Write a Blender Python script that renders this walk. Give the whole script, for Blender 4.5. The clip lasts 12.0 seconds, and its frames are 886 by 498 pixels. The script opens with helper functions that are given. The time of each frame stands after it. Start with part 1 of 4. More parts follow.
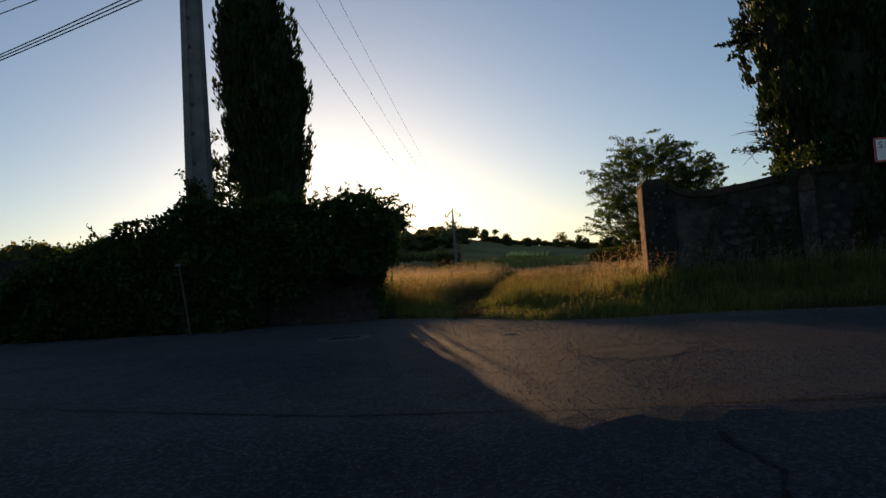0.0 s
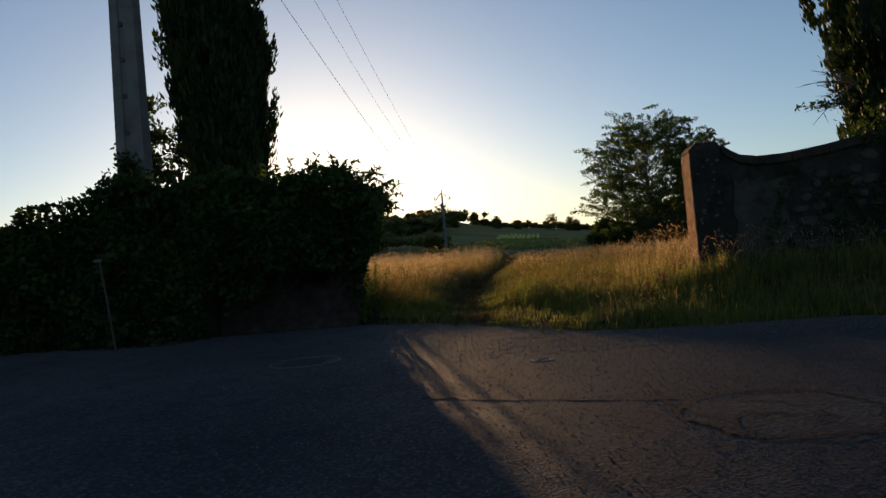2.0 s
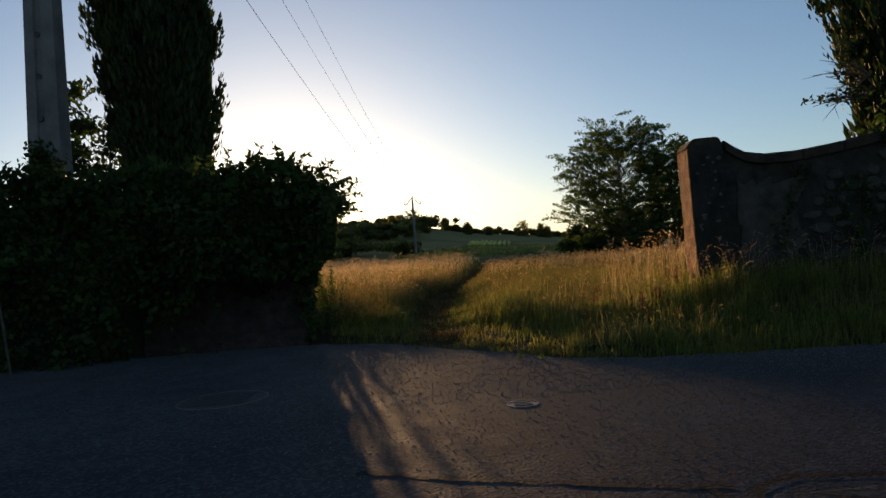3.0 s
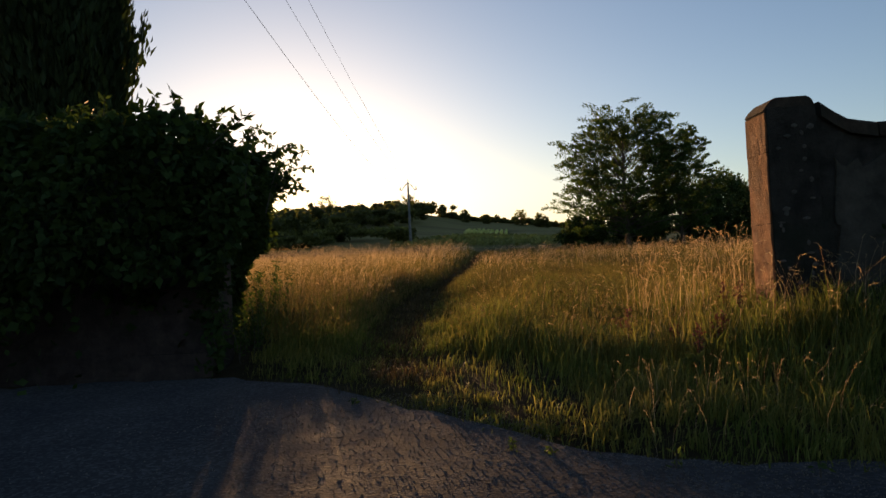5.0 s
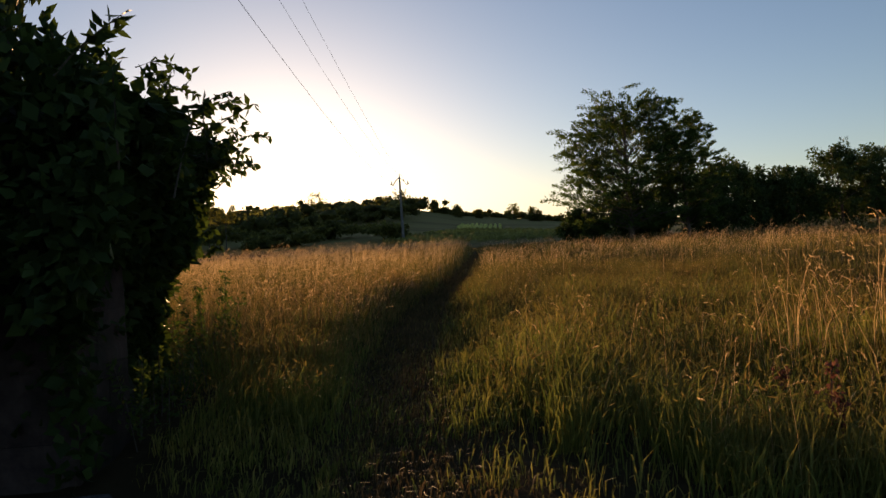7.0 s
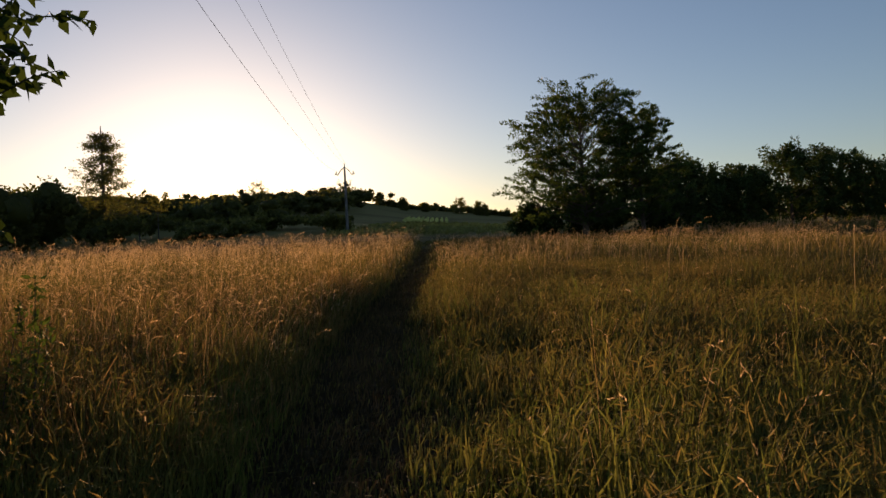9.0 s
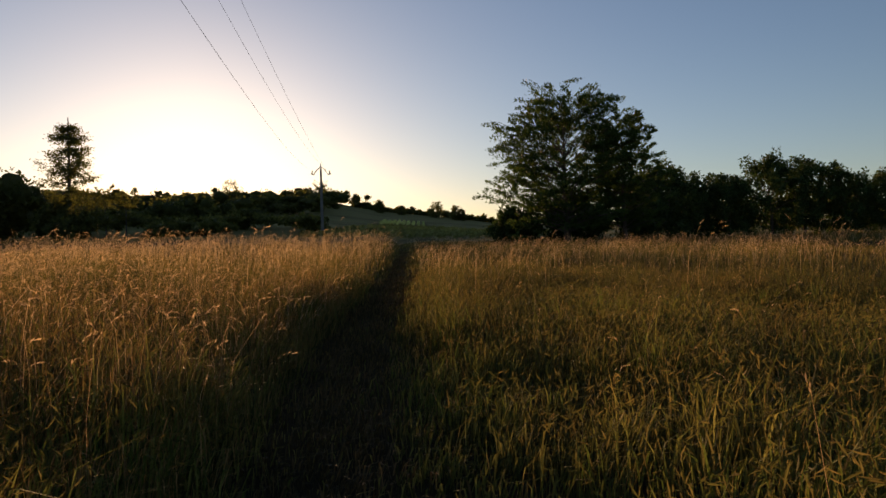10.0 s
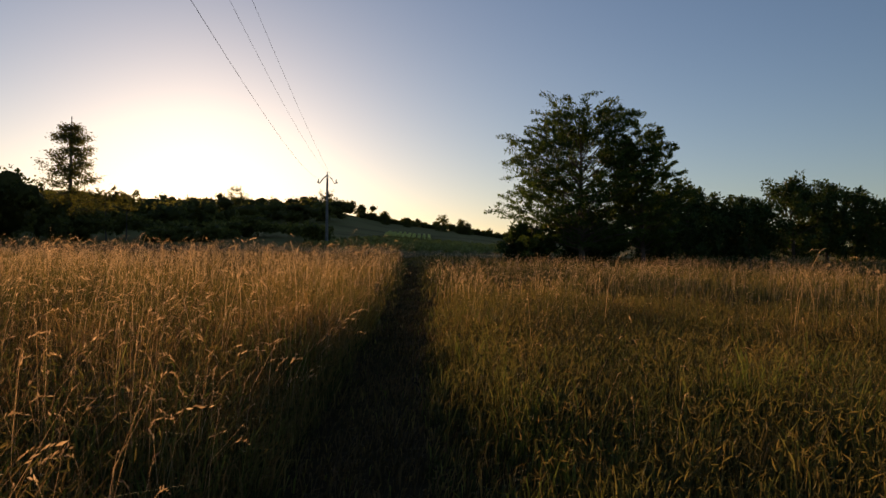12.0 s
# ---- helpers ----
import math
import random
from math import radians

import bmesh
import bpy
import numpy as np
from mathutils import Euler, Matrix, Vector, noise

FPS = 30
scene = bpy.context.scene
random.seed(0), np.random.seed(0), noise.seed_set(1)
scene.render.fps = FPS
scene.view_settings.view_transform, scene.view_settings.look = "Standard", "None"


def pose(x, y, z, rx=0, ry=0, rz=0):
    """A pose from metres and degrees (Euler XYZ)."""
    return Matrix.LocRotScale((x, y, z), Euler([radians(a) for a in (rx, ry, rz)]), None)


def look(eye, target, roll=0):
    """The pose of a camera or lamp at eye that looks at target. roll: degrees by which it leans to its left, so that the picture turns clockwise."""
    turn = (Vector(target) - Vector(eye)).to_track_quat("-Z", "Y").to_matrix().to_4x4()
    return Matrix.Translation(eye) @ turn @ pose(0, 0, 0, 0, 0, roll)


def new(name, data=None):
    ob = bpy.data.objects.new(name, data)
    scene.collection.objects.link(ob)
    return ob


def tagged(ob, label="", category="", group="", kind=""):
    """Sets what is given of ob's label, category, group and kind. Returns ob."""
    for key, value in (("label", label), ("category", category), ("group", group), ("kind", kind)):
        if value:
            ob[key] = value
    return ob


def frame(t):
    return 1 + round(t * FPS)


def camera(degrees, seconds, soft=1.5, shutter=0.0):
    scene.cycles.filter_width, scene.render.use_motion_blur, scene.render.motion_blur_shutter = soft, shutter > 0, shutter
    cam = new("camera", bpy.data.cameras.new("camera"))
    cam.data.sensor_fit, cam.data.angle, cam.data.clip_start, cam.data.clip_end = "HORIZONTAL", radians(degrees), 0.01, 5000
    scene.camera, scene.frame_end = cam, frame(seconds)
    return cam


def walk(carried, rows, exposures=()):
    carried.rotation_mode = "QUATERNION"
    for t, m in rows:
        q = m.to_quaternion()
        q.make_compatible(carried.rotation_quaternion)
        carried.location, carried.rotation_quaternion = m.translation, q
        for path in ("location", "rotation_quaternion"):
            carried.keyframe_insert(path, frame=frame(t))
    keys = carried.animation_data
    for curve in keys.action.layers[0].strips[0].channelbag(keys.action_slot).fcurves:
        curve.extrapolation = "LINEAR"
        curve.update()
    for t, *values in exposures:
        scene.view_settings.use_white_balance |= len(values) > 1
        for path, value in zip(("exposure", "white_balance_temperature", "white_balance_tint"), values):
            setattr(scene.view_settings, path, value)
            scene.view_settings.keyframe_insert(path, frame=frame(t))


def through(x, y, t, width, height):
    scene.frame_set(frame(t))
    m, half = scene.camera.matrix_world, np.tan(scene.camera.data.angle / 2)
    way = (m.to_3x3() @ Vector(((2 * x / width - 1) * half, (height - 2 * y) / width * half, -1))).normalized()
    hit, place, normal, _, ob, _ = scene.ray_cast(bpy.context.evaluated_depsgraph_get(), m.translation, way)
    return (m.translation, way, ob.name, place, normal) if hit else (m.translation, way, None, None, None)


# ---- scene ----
cam = camera(64.7, 12.0)
METRES, EYE, TILT, LEAN, TURN = 20.0, 1.1, 0.0, 0.0, 2.5
ROWS = [
    (0.0, 0.0, 0.0, 0.0, 0.26, 3.74, 3.95),
    (0.5, -0.005, 0.045, 0.0015, 1.22, 3.35, 4.59),
    (1.0, -0.0038, 0.0843, 0.0041, 0.84, 2.97, 5.09),
    (1.5, -0.005, 0.127, 0.0063, 0.2, 2.82, 5.05),
    (2.0, -0.005, 0.1681, 0.0136, -0.59, 2.33, 4.84),
    (2.5, 0.0021, 0.2124, 0.0163, -2.37, 2.49, 4.49),
    (3.0, 0.0035, 0.2544, 0.0181, -3.0, 2.6, 4.43),
    (5.0, 0.0314, 0.4196, 0.0308, -3.29, 1.51, 2.8),
    (5.5, 0.0282, 0.4644, 0.0324, -2.9, 1.21, 2.88),
    (6.0, 0.0289, 0.5088, 0.0332, -2.99, 1.0, 3.03),
    (6.5, 0.026, 0.5516, 0.0372, -3.32, 1.23, 3.55),
    (8.5, 0.0323, 0.7196, 0.0422, -7.24, 0.36, 3.15),
    (9.0, 0.0291, 0.7671, 0.0442, -8.49, 0.32, 2.91),
    (9.5, 0.0288, 0.8079, 0.0447, -9.4, 0.46, 2.06),
    (10.0, 0.03, 0.8566, 0.0424, -10.55, 0.59, 1.61),
    (10.5, 0.0304, 0.8969, 0.0449, -10.17, 0.7, 0.67),
    (11.0, 0.0309, 0.9273, 0.0444, -10.77, 0.76, 0.21),
    (12.0, 0.0321, 0.9932, 0.0514, -10.29, 1.7, -0.35),
]
EXPOSURES = [(0.0, 0.72, 6950, 18), (3.2, 0.9, 6950, 17), (4.8, 0.98, 7450, 21), (6.7, 0.9, 7500, 23), (8.3, 0.72, 7400, 25), (12.0, 0.5, 7300, 25)]
walk(cam, [(t, pose(0, 0, EYE, TILT, LEAN, TURN) @ pose(METRES * x, METRES * y, METRES * z, 90 + pitch, roll, yaw)) for t, x, y, z, yaw, pitch, roll in ROWS], exposures=EXPOSURES)

# ---- light ----
SUN_AZ, SUN_EL = -11.4, 6.4          # degrees: left of straight ahead, above the horizon
sky_world = bpy.data.worlds.new("sky")
sky_world.use_nodes = True
scene.world = sky_world
wn, wl = sky_world.node_tree.nodes, sky_world.node_tree.links
sky = wn.new("ShaderNodeTexSky")
sky.sky_type = "NISHITA"
sky.sun_disc = False
sky.sun_elevation, sky.sun_rotation = radians(SUN_EL), radians(SUN_AZ)
sky.air_density, sky.dust_density, sky.ozone_density = 1.0, 0.48, 2.8
wn["Background"].inputs["Strength"].default_value = 0.088
wl.new(sky.outputs["Color"], wn["Background"].inputs["Color"])
sun_dir = Vector((math.sin(radians(SUN_AZ)) * math.cos(radians(SUN_EL)), math.cos(radians(SUN_AZ)) * math.cos(radians(SUN_EL)), math.sin(radians(SUN_EL))))
sun = new("sun", bpy.data.lights.new("sun", "SUN"))
sun.data.energy, sun.data.angle, sun.data.color = 3.5, radians(0.5), (1.0, 0.62, 0.29)
sun.matrix_world = look(sun_dir * 100, (0, 0, 0))


# ---- materials ----
class Shader:
    """A node material with one Principled BSDF and a few short hands."""

    def __init__(self, name, rough=0.8, metal=0.0, spec=0.5):
        self.mat = bpy.data.materials.new(name)
        self.mat.use_nodes = True
        self.n, self.l = self.mat.node_tree.nodes, self.mat.node_tree.links
        self.b = self.n["Principled BSDF"]
        self.b.inputs["Roughness"].default_value = rough
        self.b.inputs["Metallic"].default_value = metal
        self.b.inputs["Specular IOR Level"].default_value = spec
        self.pos = self.n.new("ShaderNodeTexCoord").outputs["Object"]

    def noise(self, scale, detail=4.0, rough=0.6, src=None):
        t = self.n.new("ShaderNodeTexNoise")
        t.inputs["Scale"].default_value, t.inputs["Detail"].default_value, t.inputs["Roughness"].default_value = scale, detail, rough
        self.l.new(src or self.pos, t.inputs["Vector"])
        return t.outputs["Fac"]

    def cells(self, scale, what="Distance", feature="F1", src=None):
        t = self.n.new("ShaderNodeTexVoronoi")
        t.feature = feature
        t.inputs["Scale"].default_value = scale
        self.l.new(src or self.pos, t.inputs["Vector"])
        return t.outputs[what]

    def ramp(self, fac, *stops):
        r = self.n.new("ShaderNodeValToRGB")
        while len(r.color_ramp.elements) < len(stops):
            r.color_ramp.elements.new(0.5)
        for e, (p, c) in zip(r.color_ramp.elements, stops):
            e.position, e.color = p, (*(c if isinstance(c, tuple) else (c, c, c)), 1)
        self.l.new(fac, r.inputs["Fac"])
        return r.outputs["Color"]

    def mix(self, fac, a, b, mode="MIX"):
        m = self.n.new("ShaderNodeMix")
        m.data_type, m.blend_type = "RGBA", mode
        for sock, v in ((m.inputs[0], fac), (m.inputs[6], a), (m.inputs[7], b)):
            if isinstance(v, (int, float)):
                sock.default_value = v
            elif isinstance(v, tuple):
                sock.default_value = (*v, 1)
            else:
                self.l.new(v, sock)
        return m.outputs[2]

    def per_island(self):
        return self.n.new("ShaderNodeNewGeometry").outputs["Random Per Island"]

    def per_object(self):
        return self.n.new("ShaderNodeObjectInfo").outputs["Random"]

    def color(self, c):
        self.l.new(c, self.b.inputs["Base Color"])
        return self

    def rough(self, c):
        self.l.new(c, self.b.inputs["Roughness"])
        return self

    def bump(self, h, strength=0.5, dist=0.01):
        k = self.n.new("ShaderNodeBump")
        k.inputs["Strength"].default_value, k.inputs["Distance"].default_value = strength, dist
        self.l.new(h, k.inputs["Height"])
        self.l.new(k.outputs["Normal"], self.b.inputs["Normal"])
        return self

    def thin(self, c, amount):
        """Lets a share of the light through, as leaves and blades do."""
        t = self.n.new("ShaderNodeBsdfTranslucent")
        self.l.new(c, t.inputs["Color"])
        m = self.n.new("ShaderNodeMixShader")
        m.inputs[0].default_value = amount
        self.l.new(self.b.outputs[0], m.inputs[1])
        self.l.new(t.outputs[0], m.inputs[2])
        self.l.new(m.outputs[0], self.n["Material Output"].inputs["Surface"])
        return self


def asphalt_mat(name, dark, light, coarse):
    s = Shader(name, 0.85, 0, 0.03)
    s.b.inputs["Diffuse Roughness"].default_value = 1.0
    grit = s.cells(coarse)
    fine = s.noise(160, 3)
    stain = s.noise(0.55, 5, 0.65)
    base = s.ramp(stain, (0.3, dark), (0.7, light))
    chips = s.ramp(s.cells(coarse, "Color"), (0.35, 0.5), (0.6, 0.95), (0.85, 2.0))
    s.color(s.mix(0.5, base, chips, "MULTIPLY"))
    s.rough(s.ramp(s.noise(3.0), (0.3, 0.7), (0.7, 0.92)))
    return s.bump(s.mix(0.3, grit, fine), 0.6, 0.007).mat


def leaf_mat(name, dark, light, through, size=1.5, rough=0.6):
    s = Shader(name, rough, 0, 0.12)
    c = s.mix(s.per_island(), dark, light)
    c = s.mix(0.6, c, s.ramp(s.noise(size, 3), (0.3, 0.55), (0.7, 1.35)), "MULTIPLY")
    s.color(c)
    return s.thin(s.mix(1.0, c, (1.25, 1.2, 0.7), "MULTIPLY"), through).mat


def bark_mat(name, dark, light):
    s = Shader(name, 0.9)
    n = s.noise(14, 6, 0.7)
    return s.color(s.ramp(n, (0.3, dark), (0.7, light))).bump(n, 0.8, 0.03).mat


def stone_mat(name, dark, light, scale=5.0, lichen=(0.22, 0.21, 0.16)):
    s = Shader(name, 0.92, 0, 0.1)
    n = s.noise(scale, 7, 0.7)
    c = s.ramp(n, (0.28, dark), (0.72, light))
    c = s.mix(s.ramp(s.noise(scale * 0.35, 5), (0.5, 0.0), (0.66, 0.7)), c, lichen)
    c = s.mix(0.5, c, s.ramp(s.per_object(), (0.0, 0.7), (1.0, 1.3)), "MULTIPLY")
    return s.color(c).bump(s.noise(scale * 5, 8, 0.75), 0.9, 0.03).mat


def plain_mat(name, a, b, scale, rough=0.6, metal=0.0, bump=0.15):
    s = Shader(name, rough, metal)
    n = s.noise(scale, 5)
    return s.color(s.ramp(n, (0.3, a), (0.7, b))).bump(s.noise(scale * 6, 4), bump, 0.005).mat


def grass_mat(name, green, straw, through, patch=0.85, low=0.42, high=0.62):
    s = Shader(name, 0.65, 0, 0.12)
    where = s.ramp(s.noise(patch, 4, 0.6), (low, 0.0), (high, 1.0))
    pick = s.mix(0.5, where, s.per_island(), "MIX")
    c = s.mix(pick, green, straw)
    c = s.mix(0.7, c, s.ramp(s.per_island(), (0.0, 0.6), (1.0, 1.4)), "MULTIPLY")
    s.color(c)
    return s.thin(c, through).mat


M_ROAD = asphalt_mat("asphalt", (0.038, 0.039, 0.043), (0.07, 0.067, 0.066), 45)
M_PATCH = asphalt_mat("coarse asphalt", (0.034, 0.033, 0.033), (0.09, 0.084, 0.078), 34)
M_SEAM = asphalt_mat("bitumen", (0.02, 0.02, 0.021), (0.036, 0.034, 0.033), 45)
M_IRON = plain_mat("cast iron", (0.1, 0.09, 0.08), (0.2, 0.18, 0.16), 30, 0.45, 0.6, 0.4)
M_LID = plain_mat("dark worn iron", (0.03, 0.029, 0.028), (0.07, 0.065, 0.06), 30, 0.6, 0.3, 0.4)
M_CHIP = stone_mat("stone chips", (0.11, 0.092, 0.074), (0.3, 0.25, 0.2), 20, (0.16, 0.14, 0.11))


def ground_mat():
    s = Shader("soil and dry thatch", 0.95, 0, 0.05)
    n = s.noise(0.7, 6, 0.65)
    c = s.ramp(n, (0.3, (0.026, 0.02, 0.01)), (0.7, (0.07, 0.05, 0.024)))
    # crop land beyond the meadow, lightened and warmed for haze and low sunlight
    split, far = s.n.new("ShaderNodeSeparateXYZ"), s.n.new("ShaderNodeMapRange")
    s.l.new(s.pos, split.inputs[0])
    far.inputs["From Min"].default_value, far.inputs["From Max"].default_value = 88, 112
    s.l.new(split.outputs["Y"], far.inputs["Value"])
    crop = s.mix(s.ramp(s.noise(0.02, 3), (0.3, 0.1), (0.5, 0.9)), c, (0.2, 0.18, 0.06))
    c = s.mix(far.outputs[0], c, crop)
    return s.color(c).bump(s.noise(30, 6, 0.7), 0.8, 0.04).mat


M_GROUND = ground_mat()
M_GRASS = grass_mat("meadow grass", (0.1, 0.115, 0.03), (0.27, 0.175, 0.06), 0.6, 0.7, 0.46, 0.7)
M_LUSH = grass_mat("verge grass", (0.11, 0.165, 0.03), (0.26, 0.22, 0.06), 0.55, 0.8)
M_STRAW = grass_mat("dry grass", (0.2, 0.13, 0.045), (0.38, 0.24, 0.09), 0.6, 0.6)
M_THATCH = grass_mat("trodden thatch", (0.055, 0.048, 0.019), (0.16, 0.105, 0.045), 0.4, 1.5)
M_UNDER = grass_mat("undergrowth blades", (0.05, 0.066, 0.018), (0.1, 0.09, 0.03), 0.35)
M_SEED = grass_mat("seed heads", (0.5, 0.33, 0.16), (0.72, 0.52, 0.29), 0.6, 0.8)
M_DOCK = grass_mat("dock flowers", (0.12, 0.045, 0.035), (0.2, 0.09, 0.06), 0.35, 1.2)
M_IVY = leaf_mat("ivy leaves", (0.02, 0.042, 0.013), (0.055, 0.095, 0.026), 0.38)
M_CYPRESS = leaf_mat("cypress sprays", (0.018, 0.034, 0.014), (0.042, 0.068, 0.025), 0.2)
M_ACACIA = leaf_mat("acacia leaves", (0.04, 0.075, 0.022), (0.09, 0.14, 0.04), 0.4, 0.3)
M_GROVE = leaf_mat("grove leaves", (0.03, 0.06, 0.02), (0.07, 0.11, 0.035), 0.35, 0.2)
# leaf colour lifted and yellowed to paint the haze over the far hill
M_WOODS_HAZED = leaf_mat("haze-paled far leaves", (0.075, 0.085, 0.03), (0.14, 0.15, 0.055), 0.6, 0.05)
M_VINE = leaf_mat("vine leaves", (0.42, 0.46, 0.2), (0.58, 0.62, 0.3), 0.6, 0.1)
M_BARK = bark_mat("bark", (0.05, 0.04, 0.03), (0.13, 0.11, 0.085))
M_TWIG = bark_mat("dead twigs", (0.07, 0.055, 0.045), (0.16, 0.13, 0.1))
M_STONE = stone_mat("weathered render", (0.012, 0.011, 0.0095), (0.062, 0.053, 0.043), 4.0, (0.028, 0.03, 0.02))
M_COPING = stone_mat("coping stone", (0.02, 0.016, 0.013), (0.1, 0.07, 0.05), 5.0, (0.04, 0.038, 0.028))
# sandstone brightened and reddened to paint the sunlit side of the pillar
M_PILLAR_LIT = stone_mat("sandstone", (0.12, 0.056, 0.032), (0.42, 0.21, 0.11), 6.0, (0.26, 0.16, 0.1))
M_RUBBLE = stone_mat("rubble stone", (0.02, 0.018, 0.015), (0.13, 0.112, 0.092), 4.0, (0.02, 0.022, 0.015))
M_PLASTER = stone_mat("old plaster", (0.028, 0.025, 0.019), (0.11, 0.096, 0.076), 3.5, (0.04, 0.04, 0.03))
M_LICHEN = stone_mat("pale lichen", (0.07, 0.06, 0.05), (0.16, 0.14, 0.12), 18.0, (0.1, 0.1, 0.075))
M_OLD = stone_mat("dark old stone", (0.026, 0.019, 0.017), (0.1, 0.072, 0.062), 4.0, (0.03, 0.032, 0.02))
M_CONCRETE = plain_mat("pole concrete", (0.1, 0.098, 0.092), (0.2, 0.195, 0.185), 2.5, 0.9, 0, 0.5)
# near-black colour painted as the shade deep inside hedge and cypresses
M_DARK = plain_mat("painted twig shade", (0.014, 0.017, 0.009), (0.03, 0.034, 0.018), 4, 1.0, 0, 1.0)
M_WIRE = plain_mat("cable sheath", (0.02, 0.02, 0.022), (0.035, 0.035, 0.04), 5, 0.6)
M_STEEL = plain_mat("galvanised steel", (0.16, 0.16, 0.165), (0.28, 0.28, 0.29), 8, 0.5, 0.6)
M_SIGN = plain_mat("white sign enamel", (0.7, 0.7, 0.68), (0.82, 0.82, 0.8), 3, 0.4)
M_RED = plain_mat("red sign border", (0.5, 0.04, 0.03), (0.6, 0.06, 0.04), 3, 0.4)
M_INK = plain_mat("black lettering", (0.02, 0.02, 0.02), (0.03, 0.03, 0.03), 3, 0.5)
M_STAKE = plain_mat("grey wood", (0.05, 0.04, 0.03), (0.11, 0.09, 0.07), 12, 0.9, 0, 0.5)
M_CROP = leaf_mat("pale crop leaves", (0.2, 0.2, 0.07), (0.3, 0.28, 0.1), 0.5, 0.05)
# far field green, lightened in its colour for haze
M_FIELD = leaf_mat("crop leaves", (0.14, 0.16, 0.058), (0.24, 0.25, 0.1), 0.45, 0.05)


# ---- mesh helpers ----
def part(name, bm, material, parent=None, label=""):
    """Links a bmesh as one mesh object under a thing or a part."""
    me = bpy.data.meshes.new(name)
    bm.to_mesh(me)
    bm.free()
    me.materials.append(material)
    ob = new(name, me)
    if parent:
        ob.parent = parent
    return tagged(ob, label) if label else ob


def array_mesh(name, verts, tris, material, parent=None):
    """A mesh object out of numpy arrays of places and triangles."""
    verts, tris = np.asarray(verts, np.float32).reshape(-1, 3), np.asarray(tris, np.int32).reshape(-1, 3)
    me = bpy.data.meshes.new(name)
    me.vertices.add(len(verts))
    me.vertices.foreach_set("co", verts.ravel())
    me.loops.add(len(tris) * 3)
    me.loops.foreach_set("vertex_index", tris.ravel())
    me.polygons.add(len(tris))
    me.polygons.foreach_set("loop_start", np.arange(0, len(tris) * 3, 3, dtype=np.int32))
    me.update(calc_edges=True)
    me.materials.append(material)
    ob = new(name, me)
    if parent:
        ob.parent = parent
    return ob


def box(bm, x0, x1, y0, y1, z0, z1, bevel=0.0):
    r = bmesh.ops.create_cube(bm, size=1)
    bmesh.ops.scale(bm, vec=(x1 - x0, y1 - y0, z1 - z0), verts=r["verts"])
    bmesh.ops.translate(bm, vec=((x0 + x1) / 2, (y0 + y1) / 2, (z0 + z1) / 2), verts=r["verts"])
    if bevel:
        bmesh.ops.bevel(bm, geom=list({e for v in r["verts"] for e in v.link_edges}), offset=bevel, segments=2, affect="EDGES")
    return bm


def tube(bm, points, radii, sides=7):
    """A tapered tube along points."""
    rings = []
    pts = [Vector(p) for p in points]
    for i, p in enumerate(pts):
        d = (pts[min(i + 1, len(pts) - 1)] - pts[max(i - 1, 0)]).normalized()
        a = d.orthogonal().normalized()
        b = d.cross(a)
        rings.append([bm.verts.new(p + radii[i] * (math.cos(2 * math.pi * k / sides) * a + math.sin(2 * math.pi * k / sides) * b)) for k in range(sides)])
    for r0, r1 in zip(rings, rings[1:]):
        best = min(range(sides), key=lambda s: (r0[0].co - r1[s].co).length)
        for k in range(sides):
            bm.faces.new((r0[k], r0[(k + 1) % sides], r1[(k + 1 + best) % sides], r1[(k + best) % sides]))
    bm.faces.new(rings[-1])
    return bm


def unit(v):
    return v / np.maximum(np.linalg.norm(v, axis=1, keepdims=True), 1e-9)


def leaves(rng, places, length, width=0.45, heading=None, spread=1.0):
    """Folded rhombus leaves at places: returns verts and triangles. heading: the way they point, blurred by spread."""
    n = len(places)
    d = rng.normal(size=(n, 3))
    if heading is not None:
        d = unit(np.asarray(heading, float) + spread * unit(d))
    d = unit(d)
    s = unit(np.cross(d, rng.normal(size=(n, 3))))
    up = np.cross(d, s)
    L = (length * rng.uniform(0.6, 1.35, n))[:, None]
    tip = places + d * L
    mid = places + d * L * 0.45
    a = mid + s * L * width * 0.5 + up * L * 0.08
    b = mid - s * L * width * 0.5 + up * L * 0.08
    v = np.stack([places, a, tip, b], 1).reshape(-1, 3)
    i = np.arange(n)[:, None] * 4
    t = np.concatenate([i + [0, 1, 2], i + [0, 2, 3]])
    return v, t


def join(chunks):
    vs, ts, k = [], [], 0
    for v, t in chunks:
        vs.append(v), ts.append(t + k)
        k += len(v)
    return np.concatenate(vs), np.concatenate(ts)


def H(x, y):
    """Height of the land: a gentle rise from the road, then the far hill."""
    x, y = np.asarray(x, float), np.asarray(y, float)
    base = 0.06 + 0.034 * np.clip(y, -40, 95)
    az = np.degrees(np.arctan2(x, np.maximum(y - 10, 1)))
    e = np.interp(az, [-60, -25, -15, -1, 3, 8, 13, 60], [0.096, 0.096, 0.08, 0.082, 0.068, 0.058, 0.046, 0.036])
    t = np.clip((y - 95) / 225, 0, 1)
    far = (1.1 + e * 310 - 3.29) * (0.75 * t + 0.25 * t * t)
    return base + far - 0.03 * np.maximum(y - 330, 0) ** 0.9


def h(x, y):
    return float(H(x, y))


EDGE_X = [-60, -13, -7, -4, -2.3, -1.9, -1.2, -0.6, -0.2, 0.3, 0.7, 1.1, 2.05, 4.3, 6.2, 10, 60]
EDGE_Y = [20, 17.2, 16.1, 16.2, 16.3, 16.1, 15.6, 15.1, 14.5, 14.0, 13.5, 12.9, 12.5, 12.2, 11.3, 10.6, 6]


